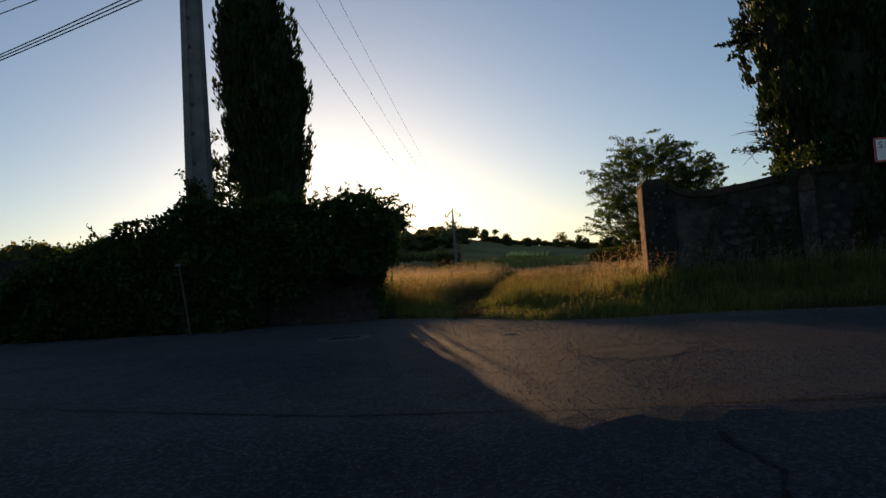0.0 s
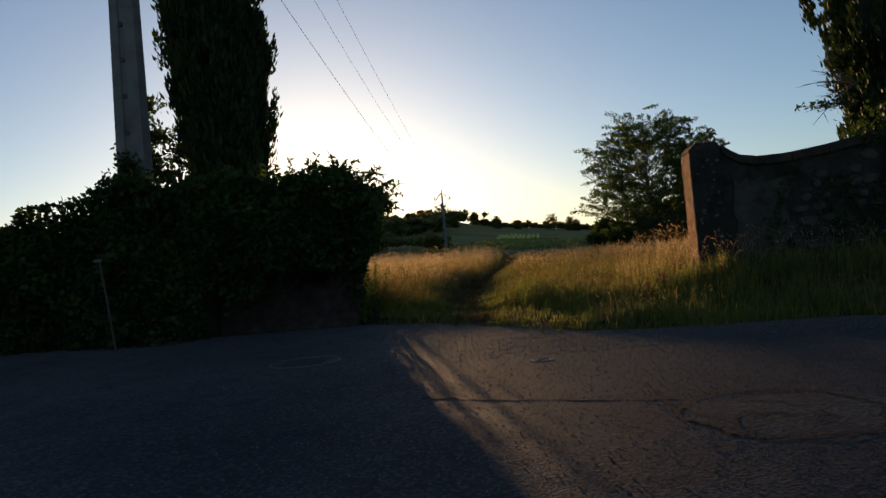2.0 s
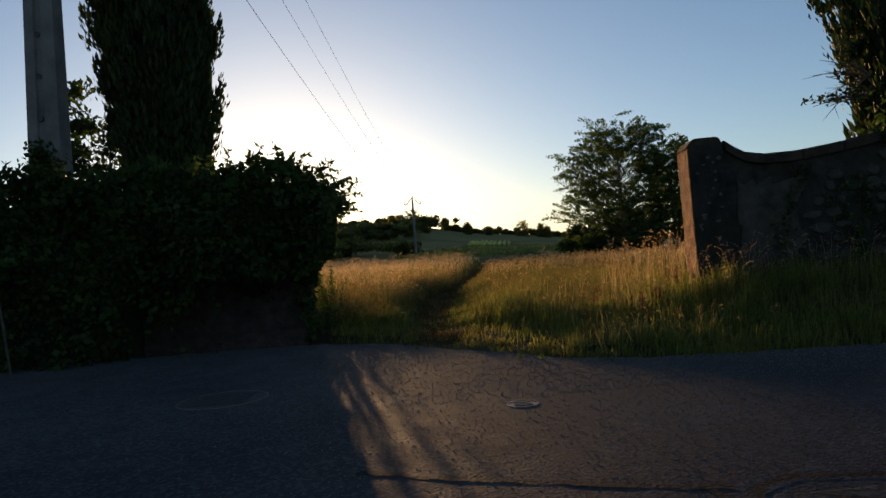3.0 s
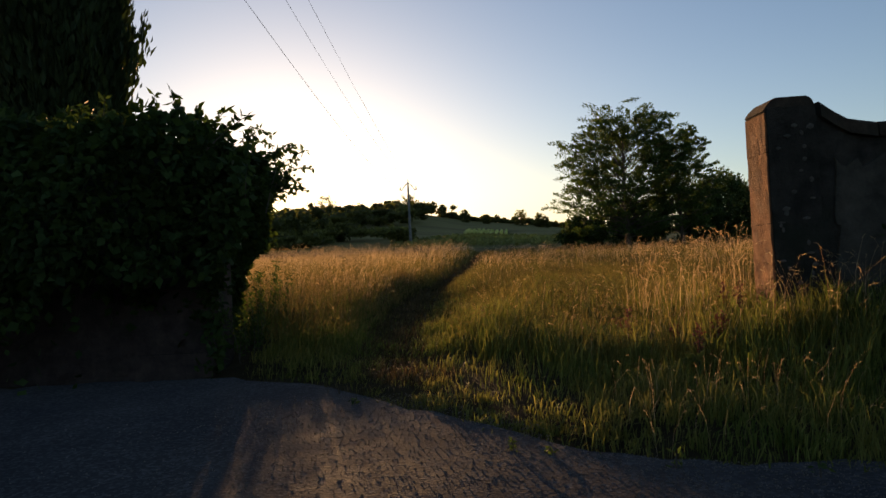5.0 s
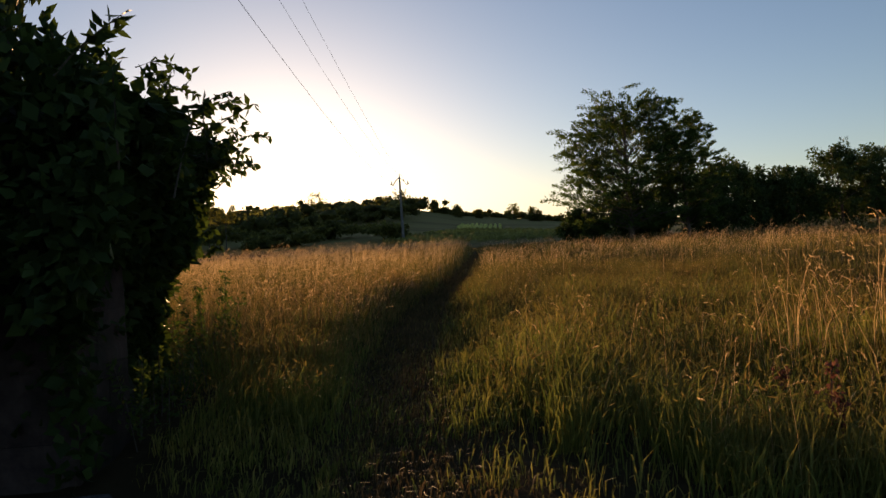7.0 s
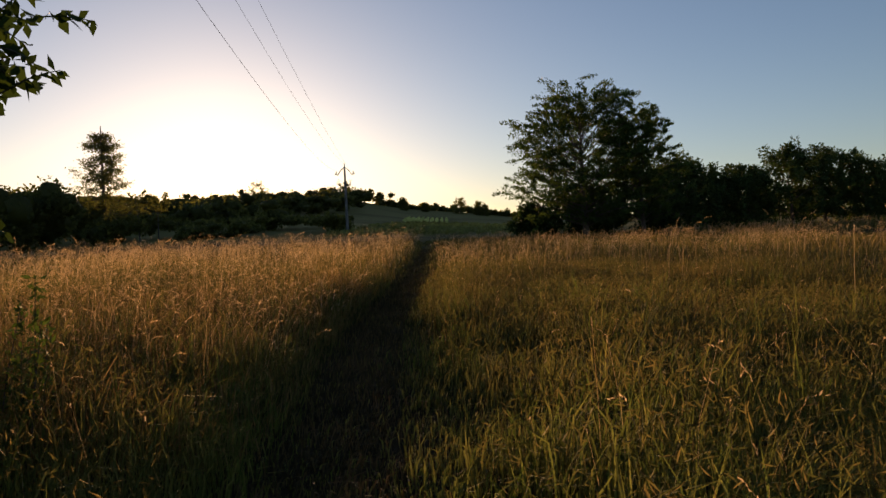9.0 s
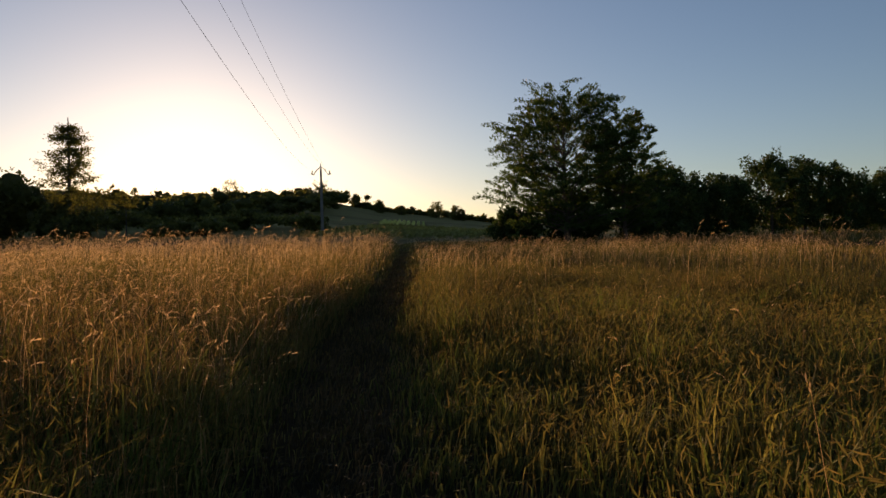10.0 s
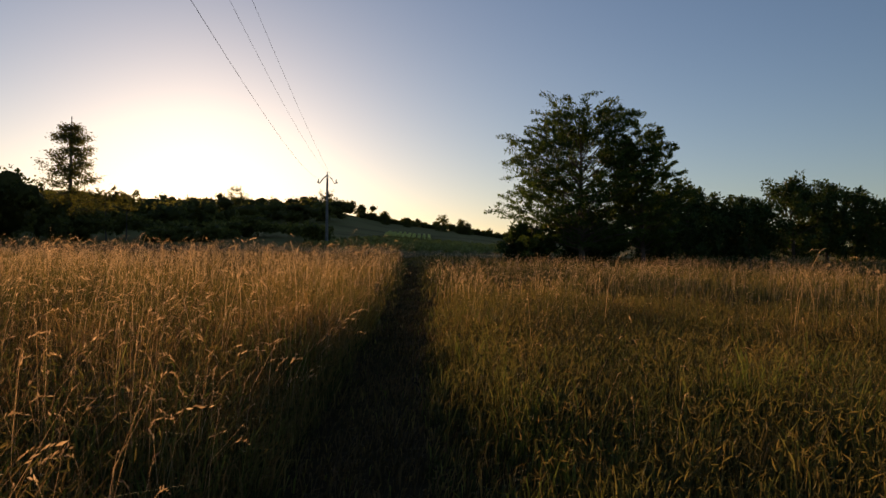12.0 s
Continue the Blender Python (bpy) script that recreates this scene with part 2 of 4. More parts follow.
def dip(y):
    """The near side of the road falls away towards the walker."""
    return -0.1 * np.clip(4.75 - np.asarray(y, float), 0, 3.4)


def edge(x):
    """How far the asphalt reaches."""
    return np.interp(x, EDGE_X, EDGE_Y)


def track(y):
    """The middle of the trodden lane."""
    return np.interp(y, [13, 17, 20, 24, 30, 45, 60, 95], [0.1, -0.35, -0.35, -0.15, 0.5, 2.0, 3.4, 6])


# ---- ground and road ----
def grid_sheet(name, xs, ys, height, material):
    X, Y = np.meshgrid(xs, ys)
    Z = height(X, Y)
    v = np.stack([X, Y, Z], -1).reshape(-1, 3)
    nx = len(xs)
    i, j = np.meshgrid(np.arange(nx - 1), np.arange(len(ys) - 1))
    q = (j * nx + i).ravel()[:, None]
    ob = array_mesh(name, v, np.concatenate([q + [0, 1, nx + 1], q + [0, nx + 1, nx]]), material)
    ob.data.polygons.foreach_set("use_smooth", np.ones(len(ob.data.polygons), bool))
    return ob


def ground_height(X, Y):
    z = H(X, Y) + dip(Y)
    lumps = 0.03 * np.sin(X * 1.7 + 2 * np.sin(Y * 0.6)) * np.sin(Y * 1.3 + np.sin(X * 0.9))
    lumps = lumps + 0.36 * np.clip((X - 2.7) / 1.2, 0, 1) * np.clip((Y - 13.4) / 1.4, 0, 1) * np.clip((19.5 - Y) / 2.5, 0, 1) * np.clip((24 - X) / 5, 0, 1)
    return z + np.where((Y > edge(X) + 0.6) & (Y < 95), lumps + 0.03, -0.05 * (Y <= edge(X) + 0.6))


gx = np.unique(np.concatenate([np.linspace(-2500, -200, 12), np.linspace(-200, -24, 30), np.linspace(-24, 30, 109), np.linspace(30, 200, 30), np.linspace(200, 2500, 12)]))
gy = np.unique(np.concatenate([np.linspace(-1500, -40, 10), np.linspace(-40, 8, 20), np.linspace(8, 40, 81), np.linspace(40, 100, 40), np.linspace(100, 420, 60), np.linspace(420, 3500, 14)]))
tagged(grid_sheet("ground", gx, gy, ground_height, M_GROUND), "soil with dry thatch under the meadow and hills", "ground", kind="structure")


def build_road():
    """Asphalt sheet with a thick ragged edge along the verge."""
    xs = np.unique(np.concatenate([np.linspace(-60, -14, 20), np.linspace(-14, 14, 141), np.linspace(14, 60, 20)]))
    rng = np.random.default_rng(3)
    rag = edge(xs) + np.where(np.abs(xs) < 14, rng.uniform(-0.1, 0.1, len(xs)), 0)
    vs = np.concatenate([np.linspace(0, 0.6, 10), np.linspace(0.62, 1, 50)])
    X = np.repeat(xs[None], 61, 0)
    Y = np.stack([-30 + (rag + 30) * v for v in vs] + [rag + 0.02])
    Z = H(X, Y) + dip(Y) + 0.01 + 0.012 * np.sin(X * 0.9 + Y * 0.4) * np.sin(Y * 0.8)
    Z[-1] -= 0.12
    v = np.stack([X, Y, Z], -1).reshape(-1, 3)
    nx = len(xs)
    i, j = np.meshgrid(np.arange(nx - 1), np.arange(60))
    q = (j * nx + i).ravel()[:, None]
    ob = array_mesh("road", v, np.concatenate([q + [0, 1, nx + 1], q + [0, nx + 1, nx]]), M_ROAD)
    ob.data.polygons.foreach_set("use_smooth", np.zeros(len(ob.data.polygons), bool))
    return ob


road = tagged(build_road(), "worn dark asphalt road with crumbling edge", "road", kind="structure")


def road_z(x, y):
    return h(x, y) + float(dip(y)) + 0.01 + 0.012 * math.sin(x * 0.9 + y * 0.4) * math.sin(y * 0.8)


def seam(points, width, rng):
    """A tarred joint lying on the asphalt, of uneven width."""
    bm = bmesh.new()
    rows = []
    for k in range(len(points) - 1):
        a, b = Vector(points[k]), Vector(points[k + 1])
        steps = max(2, int((b - a).length / 0.12))
        for s in range(steps + (k == len(points) - 2)):
            p = a + (b - a) * s / steps
            d = (b - a).normalized()
            w = width * rng.uniform(0.4, 1.3)
            n = Vector((-d.y, d.x)) * w / 2
            off = Vector((-d.y, d.x)) * rng.uniform(-0.02, 0.02)
            rows.append([bm.verts.new((q.x, q.y, road_z(q.x, q.y) + 0.005)) for q in (p + off - n, p + off + n)])
    for r0, r1 in zip(rows, rows[1:]):
        bm.faces.new((r0[0], r1[0], r1[1], r0[1]))
    return bm


rs = random.Random(5)
for pts, w in (([(-0.7, 9.2), (0.15, 8.88), (1.2, 8.5)], 0.07), ([(-6, 7.0), (-1.1, 5.28), (2.6, 4.74), (6, 4.2)], 0.035), ([(1.37, 4.3), (1.48, 3.7), (1.24, 3.0)], 0.04), ([(1.1, 8.5), (1.16, 8.1), (1.3, 7.7)], 0.05)):
    part("tar_joint", seam(pts, w, rs), M_SEAM, road, "dark tarred joint in the asphalt")


# ---- things: covers, patch, chips ----
def manhole(x, y, r, label, slots):
    base = tagged(new("manhole_cover"), label, "manhole cover", "covers in the road")
    base.location = (x, y, road_z(x, y) - 0.007)
    base.rotation_euler = (0.034, 0, 0)
    bm = bmesh.new()
    for r0, r1, z in ((r * 0.93, r, 0.012),):
        inner = [bm.verts.new((r0 * math.cos(a), r0 * math.sin(a), z)) for a in np.linspace(0, 2 * math.pi, 33)[:-1]]
        outer = [bm.verts.new((r1 * math.cos(a), r1 * math.sin(a), z)) for a in np.linspace(0, 2 * math.pi, 33)[:-1]]
        low = [bm.verts.new((r1 * 1.02 * math.cos(a), r1 * 1.02 * math.sin(a), -0.02)) for a in np.linspace(0, 2 * math.pi, 33)[:-1]]
        inl = [bm.verts.new((r0 * math.cos(a), r0 * math.sin(a), -0.02)) for a in np.linspace(0, 2 * math.pi, 33)[:-1]]
        for k in range(32):
            m = (k + 1) % 32
            bm.faces.new((inner[k], outer[k], outer[m], inner[m]))
            bm.faces.new((outer[k], low[k], low[m], outer[m]))
            bm.faces.new((inl[k], inner[k], inner[m], inl[m]))
    part("frame_ring", bm, M_IRON, base)
    bm = bmesh.new()
    loops = [[bm.verts.new((q * r * math.cos(a), q * r * math.sin(a), 0.004)) for a in np.linspace(0, 2 * math.pi, 33)[:-1]] for q in (1.0, 1.1)]
    for k in range(32):
        bm.faces.new((loops[0][k], loops[1][k], loops[1][(k + 1) % 32], loops[0][(k + 1) % 32]))
    part("tar_ring", bm, M_SEAM, base)
    bm = bmesh.new()
    bmesh.ops.create_cone(bm, cap_ends=True, segments=32, radius1=r * 0.915, radius2=r * 0.91, depth=0.03)
    bmesh.ops.translate(bm, vec=(0, 0, -0.006), verts=bm.verts)
    lid = part("lid", bm, M_LID, base)
    for k in range(slots):
        bm = box(bmesh.new(), -r * 0.6 + 0.02 * (k % 2), r * 0.6, -0.012, 0.012, 0.0, 0.014, 0.003)
        rib = part("rib", bm, M_LID, lid)
        rib.location = (0, (k - (slots - 1) / 2) * r * 1.3 / slots, 0)


manhole(-2.31, 11.95, 0.44, "round cast iron manhole cover sunk in asphalt", 7)
manhole(0.46, 10.75, 0.13, "small round iron valve cover in asphalt", 3)


def build_patch():
    """A broken repair with a raised ragged rim and loose chips."""
    rng = np.random.default_rng(8)
    base = tagged(new("road_patch"), "cracked rough asphalt repair patch in the road", "road patch")
    bm = bmesh.new()
    c = bm.verts.new((1.75, 7.85, road_z(1.75, 7.85) + 0.005))
    ring, low = [], []
    for k in range(40):
        a = 2 * math.pi * k / 40
        f = 1 + 0.12 * math.sin(3 * a) + rng.uniform(-0.06, 0.06)
        x, y = 1.75 + 0.62 * f * math.cos(a), 7.85 + 0.6 * f * math.sin(a)
        ring.append(bm.verts.new((x, y, road_z(x, y) + 0.0035)))
        low.append(bm.verts.new((x + 0.06 * math.cos(a), y + 0.06 * math.sin(a), road_z(x, y) - 0.003)))
    for k in range(40):
        m = (k + 1) % 40
        bm.faces.new((c, ring[k], ring[m]))
        bm.faces.new((ring[k], low[k], low[m], ring[m]))
    part("patch_surface", bm, M_PATCH, base)
    rim = [(1.68 + 0.6 * f * math.cos(a), 7.95 + 0.66 * f * math.sin(a)) for a, f in ((2 * math.pi * k / 28, 1 + 0.05 * math.sin(5 * k)) for k in range(29))]
    part("patch_rim", seam_on(rim, 0.045), M_SEAM, base, "sunken dark rim of the repair")
    for k in range(9):
        a, L = rng.uniform(0, 6.28), rng.uniform(0.15, 0.5)
        x, y = 1.75 + rng.uniform(-0.4, 0.4), 7.85 + rng.uniform(-0.4, 0.4)
        part("crack", seam_on([(x, y), (x + L * math.cos(a) / 2, y + L * math.sin(a) / 2), (x + L * math.cos(a + 0.5), y + L * math.sin(a + 0.5))], 0.025), M_SEAM, base)


def seam_on(points, width):
    bm = seam(points, width, rs)
    bmesh.ops.translate(bm, vec=(0, 0, 0.003), verts=bm.verts)
    return bm


build_patch()


def build_chips():
    """Loose stone chips on the asphalt, one heap of small faceted stones."""
    rng = np.random.default_rng(11)
    out = []
    n = 150000
    x, y = rng.uniform(-4, 6, n), rng.uniform(2.2, 14.9, n)
    keep = (y < edge(x) + 0.5 * (x < 1)) & (rng.uniform(0, 1, n) < np.clip((x + 3.2) / 4.2, 0, 1) ** 2)
    heap = (np.abs(y - 7.7) < 0.7) & (x > 1.0) & (x < 2.6) | (np.abs(y - 6.4) < 0.9) & (x > 1.2) & (rng.uniform(0, 1, n) < 0.7)
    heap |= (np.abs(y - 4.2) < 0.3) & (x > 0.9) & (x < 1.7) | (np.abs(x - 0.62 - (4.6 - y) * 0.27) < 0.1) & (y > 3.7) & (y < 4.6)
    w = heap | (y > edge(x) - 0.6) & (rng.uniform(0, 1, n) < 0.6) | (rng.uniform(0, 1, n) < 0.3) | (y > 11) & (rng.uniform(0, 1, n) < 0.8)
    x, y = x[keep & w], y[keep & w]
    oct_v = np.array([[1, 0, 0], [-1, 0, 0], [0, 1, 0], [0, -1, 0], [0, 0, 1]], float)
    oct_t = np.array([[0, 2, 4], [2, 1, 4], [1, 3, 4], [3, 0, 4]])
    m = len(x)
    z = H(x, y) + dip(y) + 0.01 + 0.012 * np.sin(x * 0.9 + y * 0.4) * np.sin(y * 0.8)
    v = oct_v[None] * rng.uniform(0.6, 1.3, (m, 5, 3)) * rng.uniform(0.002, 0.008, m)[:, None, None] + np.stack([x, y, z], 1)[:, None]
    out.append((v.reshape(-1, 3), (oct_t[None] + 5 * np.arange(m)[:, None, None]).reshape(-1, 3)))
    ob = array_mesh("stone_chips", *join(out), M_CHIP)
    ob.data.polygons.foreach_set("use_smooth", np.zeros(len(ob.data.polygons), bool))
    tagged(ob, "loose pale stone chips scattered on the asphalt", "gravel", kind="stuff")


build_chips()


# ---- gateway walls ----
def top_line(x):
    """The swept top of the wall beside the gate."""
    return float(np.interp(x, [4.3, 4.5, 4.7, 5.0, 5.5, 6.2, 7.0, 7.3, 9, 18], [3.36, 3.2, 3.08, 3.03, 3.04, 3.13, 3.28, 3.36, 3.4, 3.6]))


def build_wall(name, x0, x1, y0, y1, top, label, mat=None):
    """A rendered stone wall with a swept, uneven top."""
    bm = bmesh.new()
    rng = np.random.default_rng(21)
    xs = np.linspace(x0, x1, max(8, int((x1 - x0) / 0.12)))
    zs = np.linspace(0, 1, 14)
    cols = []
    for x in xs:
        z0, z1 = h(x, y0) - 0.2, top(x)
        front = [bm.verts.new((x, y0 + rng.uniform(-0.018, 0.018), z0 + (z1 - z0) * f)) for f in zs]
        back = [bm.verts.new((x, y1, z0 + (z1 - z0) * f)) for f in zs]
        cols.append((front, back))
    for (f0, b0), (f1, b1) in zip(cols, cols[1:]):
        for k in range(len(zs) - 1):
            bm.faces.new((f0[k], f1[k], f1[k + 1], f0[k + 1]))
            bm.faces.new((b1[k], b0[k], b0[k + 1], b1[k + 1]))
        bm.faces.new((f0[-1], f1[-1], b1[-1], b0[-1]))
    for f, b in (cols[0], cols[-1]):
        for k in range(len(zs) - 1):
            bm.faces.new((f[k], f[k + 1], b[k + 1], b[k]))
    bmesh.ops.recalc_face_normals(bm, faces=bm.faces)
    ob = part(name, bm, mat or M_STONE)
    return tagged(ob, label, "wall", kind="structure")


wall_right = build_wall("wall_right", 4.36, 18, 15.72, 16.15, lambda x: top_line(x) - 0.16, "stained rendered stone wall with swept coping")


def coping(parent, x0, x1, y0, y1, top):
    """Coping stones along the wall top, each a slab of its own."""
    rng = random.Random(4)
    x = x0
    while x < x1 - 0.1:
        w = min(rng.uniform(0.55, 0.8), x1 - x)
        bm = bmesh.new()
        cols = []
        for k in range(5):
            px = x + 0.008 + (w - 0.016) * k / 4
            z = top(px)
            cols.append([bm.verts.new(c) for c in ((px, y0, z - 0.157), (px, y0, z - 0.03), (px, y0 + 0.04, z), (px, y1 - 0.04, z), (px, y1, z - 0.03), (px, y1, z - 0.157))])
        for a, b in zip(cols, cols[1:]):
            for k in range(6):
                bm.faces.new((a[k], b[k], b[(k + 1) % 6], a[(k + 1) % 6]))
        bm.faces.new(cols[0][::-1]), bm.faces.new(cols[-1])
        bmesh.ops.recalc_face_normals(bm, faces=bm.faces)
        part("coping_stone", bm, M_COPING, parent)
        x += w


coping(wall_right, 4.4, 18, 15.66, 16.2, top_line)


def block(rng, x0, x1, y0, y1, z0, z1):
    """A dressed stone with worn, uneven edges."""
    bm = box(bmesh.new(), x0, x1, y0, y1, z0, z1)
    bmesh.ops.subdivide_edges(bm, edges=bm.edges, cuts=2, use_grid_fill=True)
    for v in bm.verts:
        v.co += Vector((rng.uniform(-1, 1), rng.uniform(-1, 1), rng.uniform(-1, 1))) * 0.005
    return bm


def build_pillar(x0, x1, y0, y1, top, label, name="gate_pillar", mat=M_PILLAR_LIT, render_coat=False):
    base = tagged(new(name), label, "pillar", "pillars of the gateway")
    base.location = (0, 0, 0)
    rng = random.Random(int(x0 * 10) + 3)
    z = h(x0, y0) - 0.15
    while z < top - 0.45:
        hgt = rng.uniform(0.34, 0.46)
        split = y0 + (y1 - y0) * rng.choice((0.4, 0.6))
        part("stone_block", block(rng, x0, x1, y0, split - 0.002, z, z + hgt - 0.004), mat, base)
        part("stone_block", block(rng, x0 + 0.006, x1, split + 0.002, y1, z, z + hgt - 0.004), mat, base)
        z += hgt
    bm = box(bmesh.new(), x0 + 0.012, x1 - 0.01, y0 + 0.012, y1 - 0.012, h(x0, y0) - 0.1, z)
    part("core", bm, M_STONE, base)
    # dark front coat carries the shade, so only the side stays bright
    if render_coat:
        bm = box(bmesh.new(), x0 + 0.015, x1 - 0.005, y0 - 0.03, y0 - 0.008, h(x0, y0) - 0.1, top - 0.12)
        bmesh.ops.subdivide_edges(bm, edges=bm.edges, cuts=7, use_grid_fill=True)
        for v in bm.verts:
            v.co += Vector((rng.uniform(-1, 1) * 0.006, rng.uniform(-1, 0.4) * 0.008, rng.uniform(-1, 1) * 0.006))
        part("render_coat", bm, M_STONE, base, "stained render coat with lichen, front shade put into its colour")
        for k in range(26):
            bm = bmesh.new()
            bmesh.ops.create_icosphere(bm, subdivisions=1, radius=1)
            bmesh.ops.scale(bm, vec=(rng.uniform(0.015, 0.05), 0.012, rng.uniform(0.012, 0.035)), verts=bm.verts)
            bmesh.ops.translate(bm, vec=(rng.uniform(x0 + 0.06, x1 - 0.06), y0 - 0.034, rng.uniform(1.3, top - 0.2)), verts=bm.verts)
            part("lichen_spot", bm, M_LICHEN, base)
    bm = bmesh.new()
    pts = [(x0 - 0.01, z + 0.002), (x1, z + 0.002), (x1, top - 0.06), (x1 - 0.06, top), (x0 + 0.12, top - 0.01), (x0 + 0.02, top - 0.1)]
    f = [bm.verts.new((x, y0 - 0.01, zz)) for x, zz in pts]
    b = [bm.verts.new((x, y1 + 0.01, zz)) for x, zz in pts]
    bm.faces.new(f), bm.faces.new(b[::-1])
    for k in range(6):
        bm.faces.new((f[k], b[k], b[(k + 1) % 6], f[(k + 1) % 6]))
    bmesh.ops.bevel(bm, geom=list(bm.edges), offset=0.015, segments=2, affect="EDGES")
    bmesh.ops.recalc_face_normals(bm, faces=bm.faces)
    part("cap_stone", bm, M_COPING, base, "dark weathered cap stone")
    return base


build_pillar(3.83, 4.37, 15.72, 16.17, 3.35, "tall weathered sandstone gate pillar, one side coloured as sunlit", render_coat=True)
# the pier where the swept wall meets the straight one
build_pillar(7.2, 7.55, 15.6, 15.71, 3.2, "shallow stone pier standing against the wall", "wall_pier", M_RUBBLE)
# the other side of the gateway, mostly under ivy
wall_left = build_wall("wall_left", -12, -3.2, 17.0, 17.5, lambda x: 2.7, "stone wall almost hidden under ivy")
build_pillar(-3.2, -2.3, 16.5, 17.3, 2.4, "stone gate pillar overgrown with ivy", mat=M_OLD)


build_wall("wall_stub", -4.95, -3.202, 16.5, 16.95, lambda x: 1.6 + 0.14 * (x + 4.95), "low plastered wall beneath overhanging ivy", M_OLD)


def rubble(parent):
    """Rough stones that stand out of the worn render, and what is left of the plaster."""
    rng = random.Random(14)
    shapes = []
    for k in range(6):
        bm = bmesh.new()
        n = rng.randint(6, 8)
        w, hh = rng.uniform(0.1, 0.19), rng.uniform(0.07, 0.12)
        out = []
        for q in range(n):
            a = 2 * math.pi * q / n + rng.uniform(-0.2, 0.2)
            f = rng.uniform(0.82, 1.12)
            out.append((w * f * math.cos(a), hh * f * math.sin(a)))
        back = [bm.verts.new((x, 0.03, z)) for x, z in out]
        mid = [bm.verts.new((x * 0.97, -0.008, z * 0.97)) for x, z in out]
        top = [bm.verts.new((x * 0.8, -0.022 - rng.uniform(0, 0.012), z * 0.78)) for x, z in out]
        for a, b in ((back, mid), (mid, top)):
            for q in range(n):
                bm.faces.new((a[q], a[(q + 1) % n], b[(q + 1) % n], b[q]))
        bm.faces.new(top)
        bmesh.ops.recalc_face_normals(bm, faces=bm.faces)
        me = bpy.data.meshes.new("stone")
        bm.to_mesh(me)
        bm.free()
        me.materials.append(M_RUBBLE)
        shapes.append(me)
    z = 0.75
    row = 0
    while z < 3.0:
        x = 5.65 + (row % 2) * 0.14
        while x < 10.5:
            if z < top_line(x) - 0.3 and not 7.05 < x < 7.7 and rng.random() < 0.66:
                ob = new("stone", rng.choice(shapes))
                ob.parent = parent
                ob.location = (x + rng.uniform(-0.03, 0.03), 15.712, z + rng.uniform(-0.025, 0.025))
                ob.rotation_euler = (0, rng.uniform(-0.25, 0.25), 0)
                ob.scale = (rng.uniform(0.7, 1.15), rng.uniform(0.35, 1.0), rng.uniform(0.7, 1.15))
            x += rng.uniform(0.27, 0.36)
        z += rng.uniform(0.19, 0.23)
        row += 1
    bm = bmesh.new()
    pts = []
    for x, z in ((4.5, 1.25), (4.62, 0.95), (5.0, 1.15), (5.3, 1.35), (5.5, 1.8), (5.46, 2.25), (5.55, 2.6), (5.1, 2.62), (4.75, 2.58), (4.55, 2.62), (4.48, 2.0)):
        for q in range(3):
            pts.append((x + rng.uniform(-0.09, 0.09), z + rng.uniform(-0.1, 0.1)))
    cx, cz = 5.0, 1.9
    pts.sort(key=lambda p: math.atan2(p[1] - cz, p[0] - cx))
    f = [bm.verts.new((x, 15.688, z)) for x, z in pts]
    b = [bm.verts.new((cx + (x - cx) * 1.02, 15.75, cz + (z - cz) * 1.02)) for x, z in pts]
    c = bm.verts.new((cx, 15.684, cz))
    for q in range(len(pts)):
        m = (q + 1) % len(pts)
        bm.faces.new((c, f[q], f[m]))
        bm.faces.new((f[q], b[q], b[m], f[m]))
    bmesh.ops.recalc_face_normals(bm, faces=bm.faces)
    part("plaster_patch", bm, M_PLASTER, parent, "patch of paler old plaster")


# added out of view: keeps the sky behind the walker off the walls
tagged(build_wall("wall_behind", -30, 30, -9.4, -9.0, lambda x: 4.0, "unseen plain wall added behind the walker to block sky light"), "unseen wall added along the near roadside to block sky light", "wall", kind="structure")


def build_wall_ivy():
    """A tuft of ivy that climbs over the wall top."""
    rng = np.random.default_rng(35)
    base = tagged(new("ivy_tuft"), "small ivy tuft spilling over the stone wall", "ivy")
    chunks = []
    for cx, cz, r in ((7.35, 3.5, 0.28), (7.75, 3.6, 0.3), (8.1, 3.5, 0.25), (6.9, 3.25, 0.15)):
        p = np.array([cx, 15.75, cz]) + rng.normal(0, 1, (170, 3)) * [r, 0.16, r * 0.7]
        chunks.append(leaves(rng, p, 0.1, 0.7, (0, -0.4, -0.2), 1.0))
    for k in range(5):
        x0, z0 = rng.uniform(5.2, 7.2), rng.uniform(0.9, 1.4)
        q = rng.uniform(0, 1, 160)
        p = np.stack([x0 + 0.25 * np.sin(q * 3 + k) + rng.normal(0, 0.1, 160), 15.68 - np.abs(rng.normal(0, 0.03, 160)), z0 + q * 1.5], 1)
        chunks.append(leaves(rng, p, 0.07, 0.7, (0, -0.3, -0.5), 0.9))
    tagged(array_mesh("ivy_leaves", *join(chunks), M_IVY, base), kind="stuff")


build_wall_ivy()
rubble(wall_right)


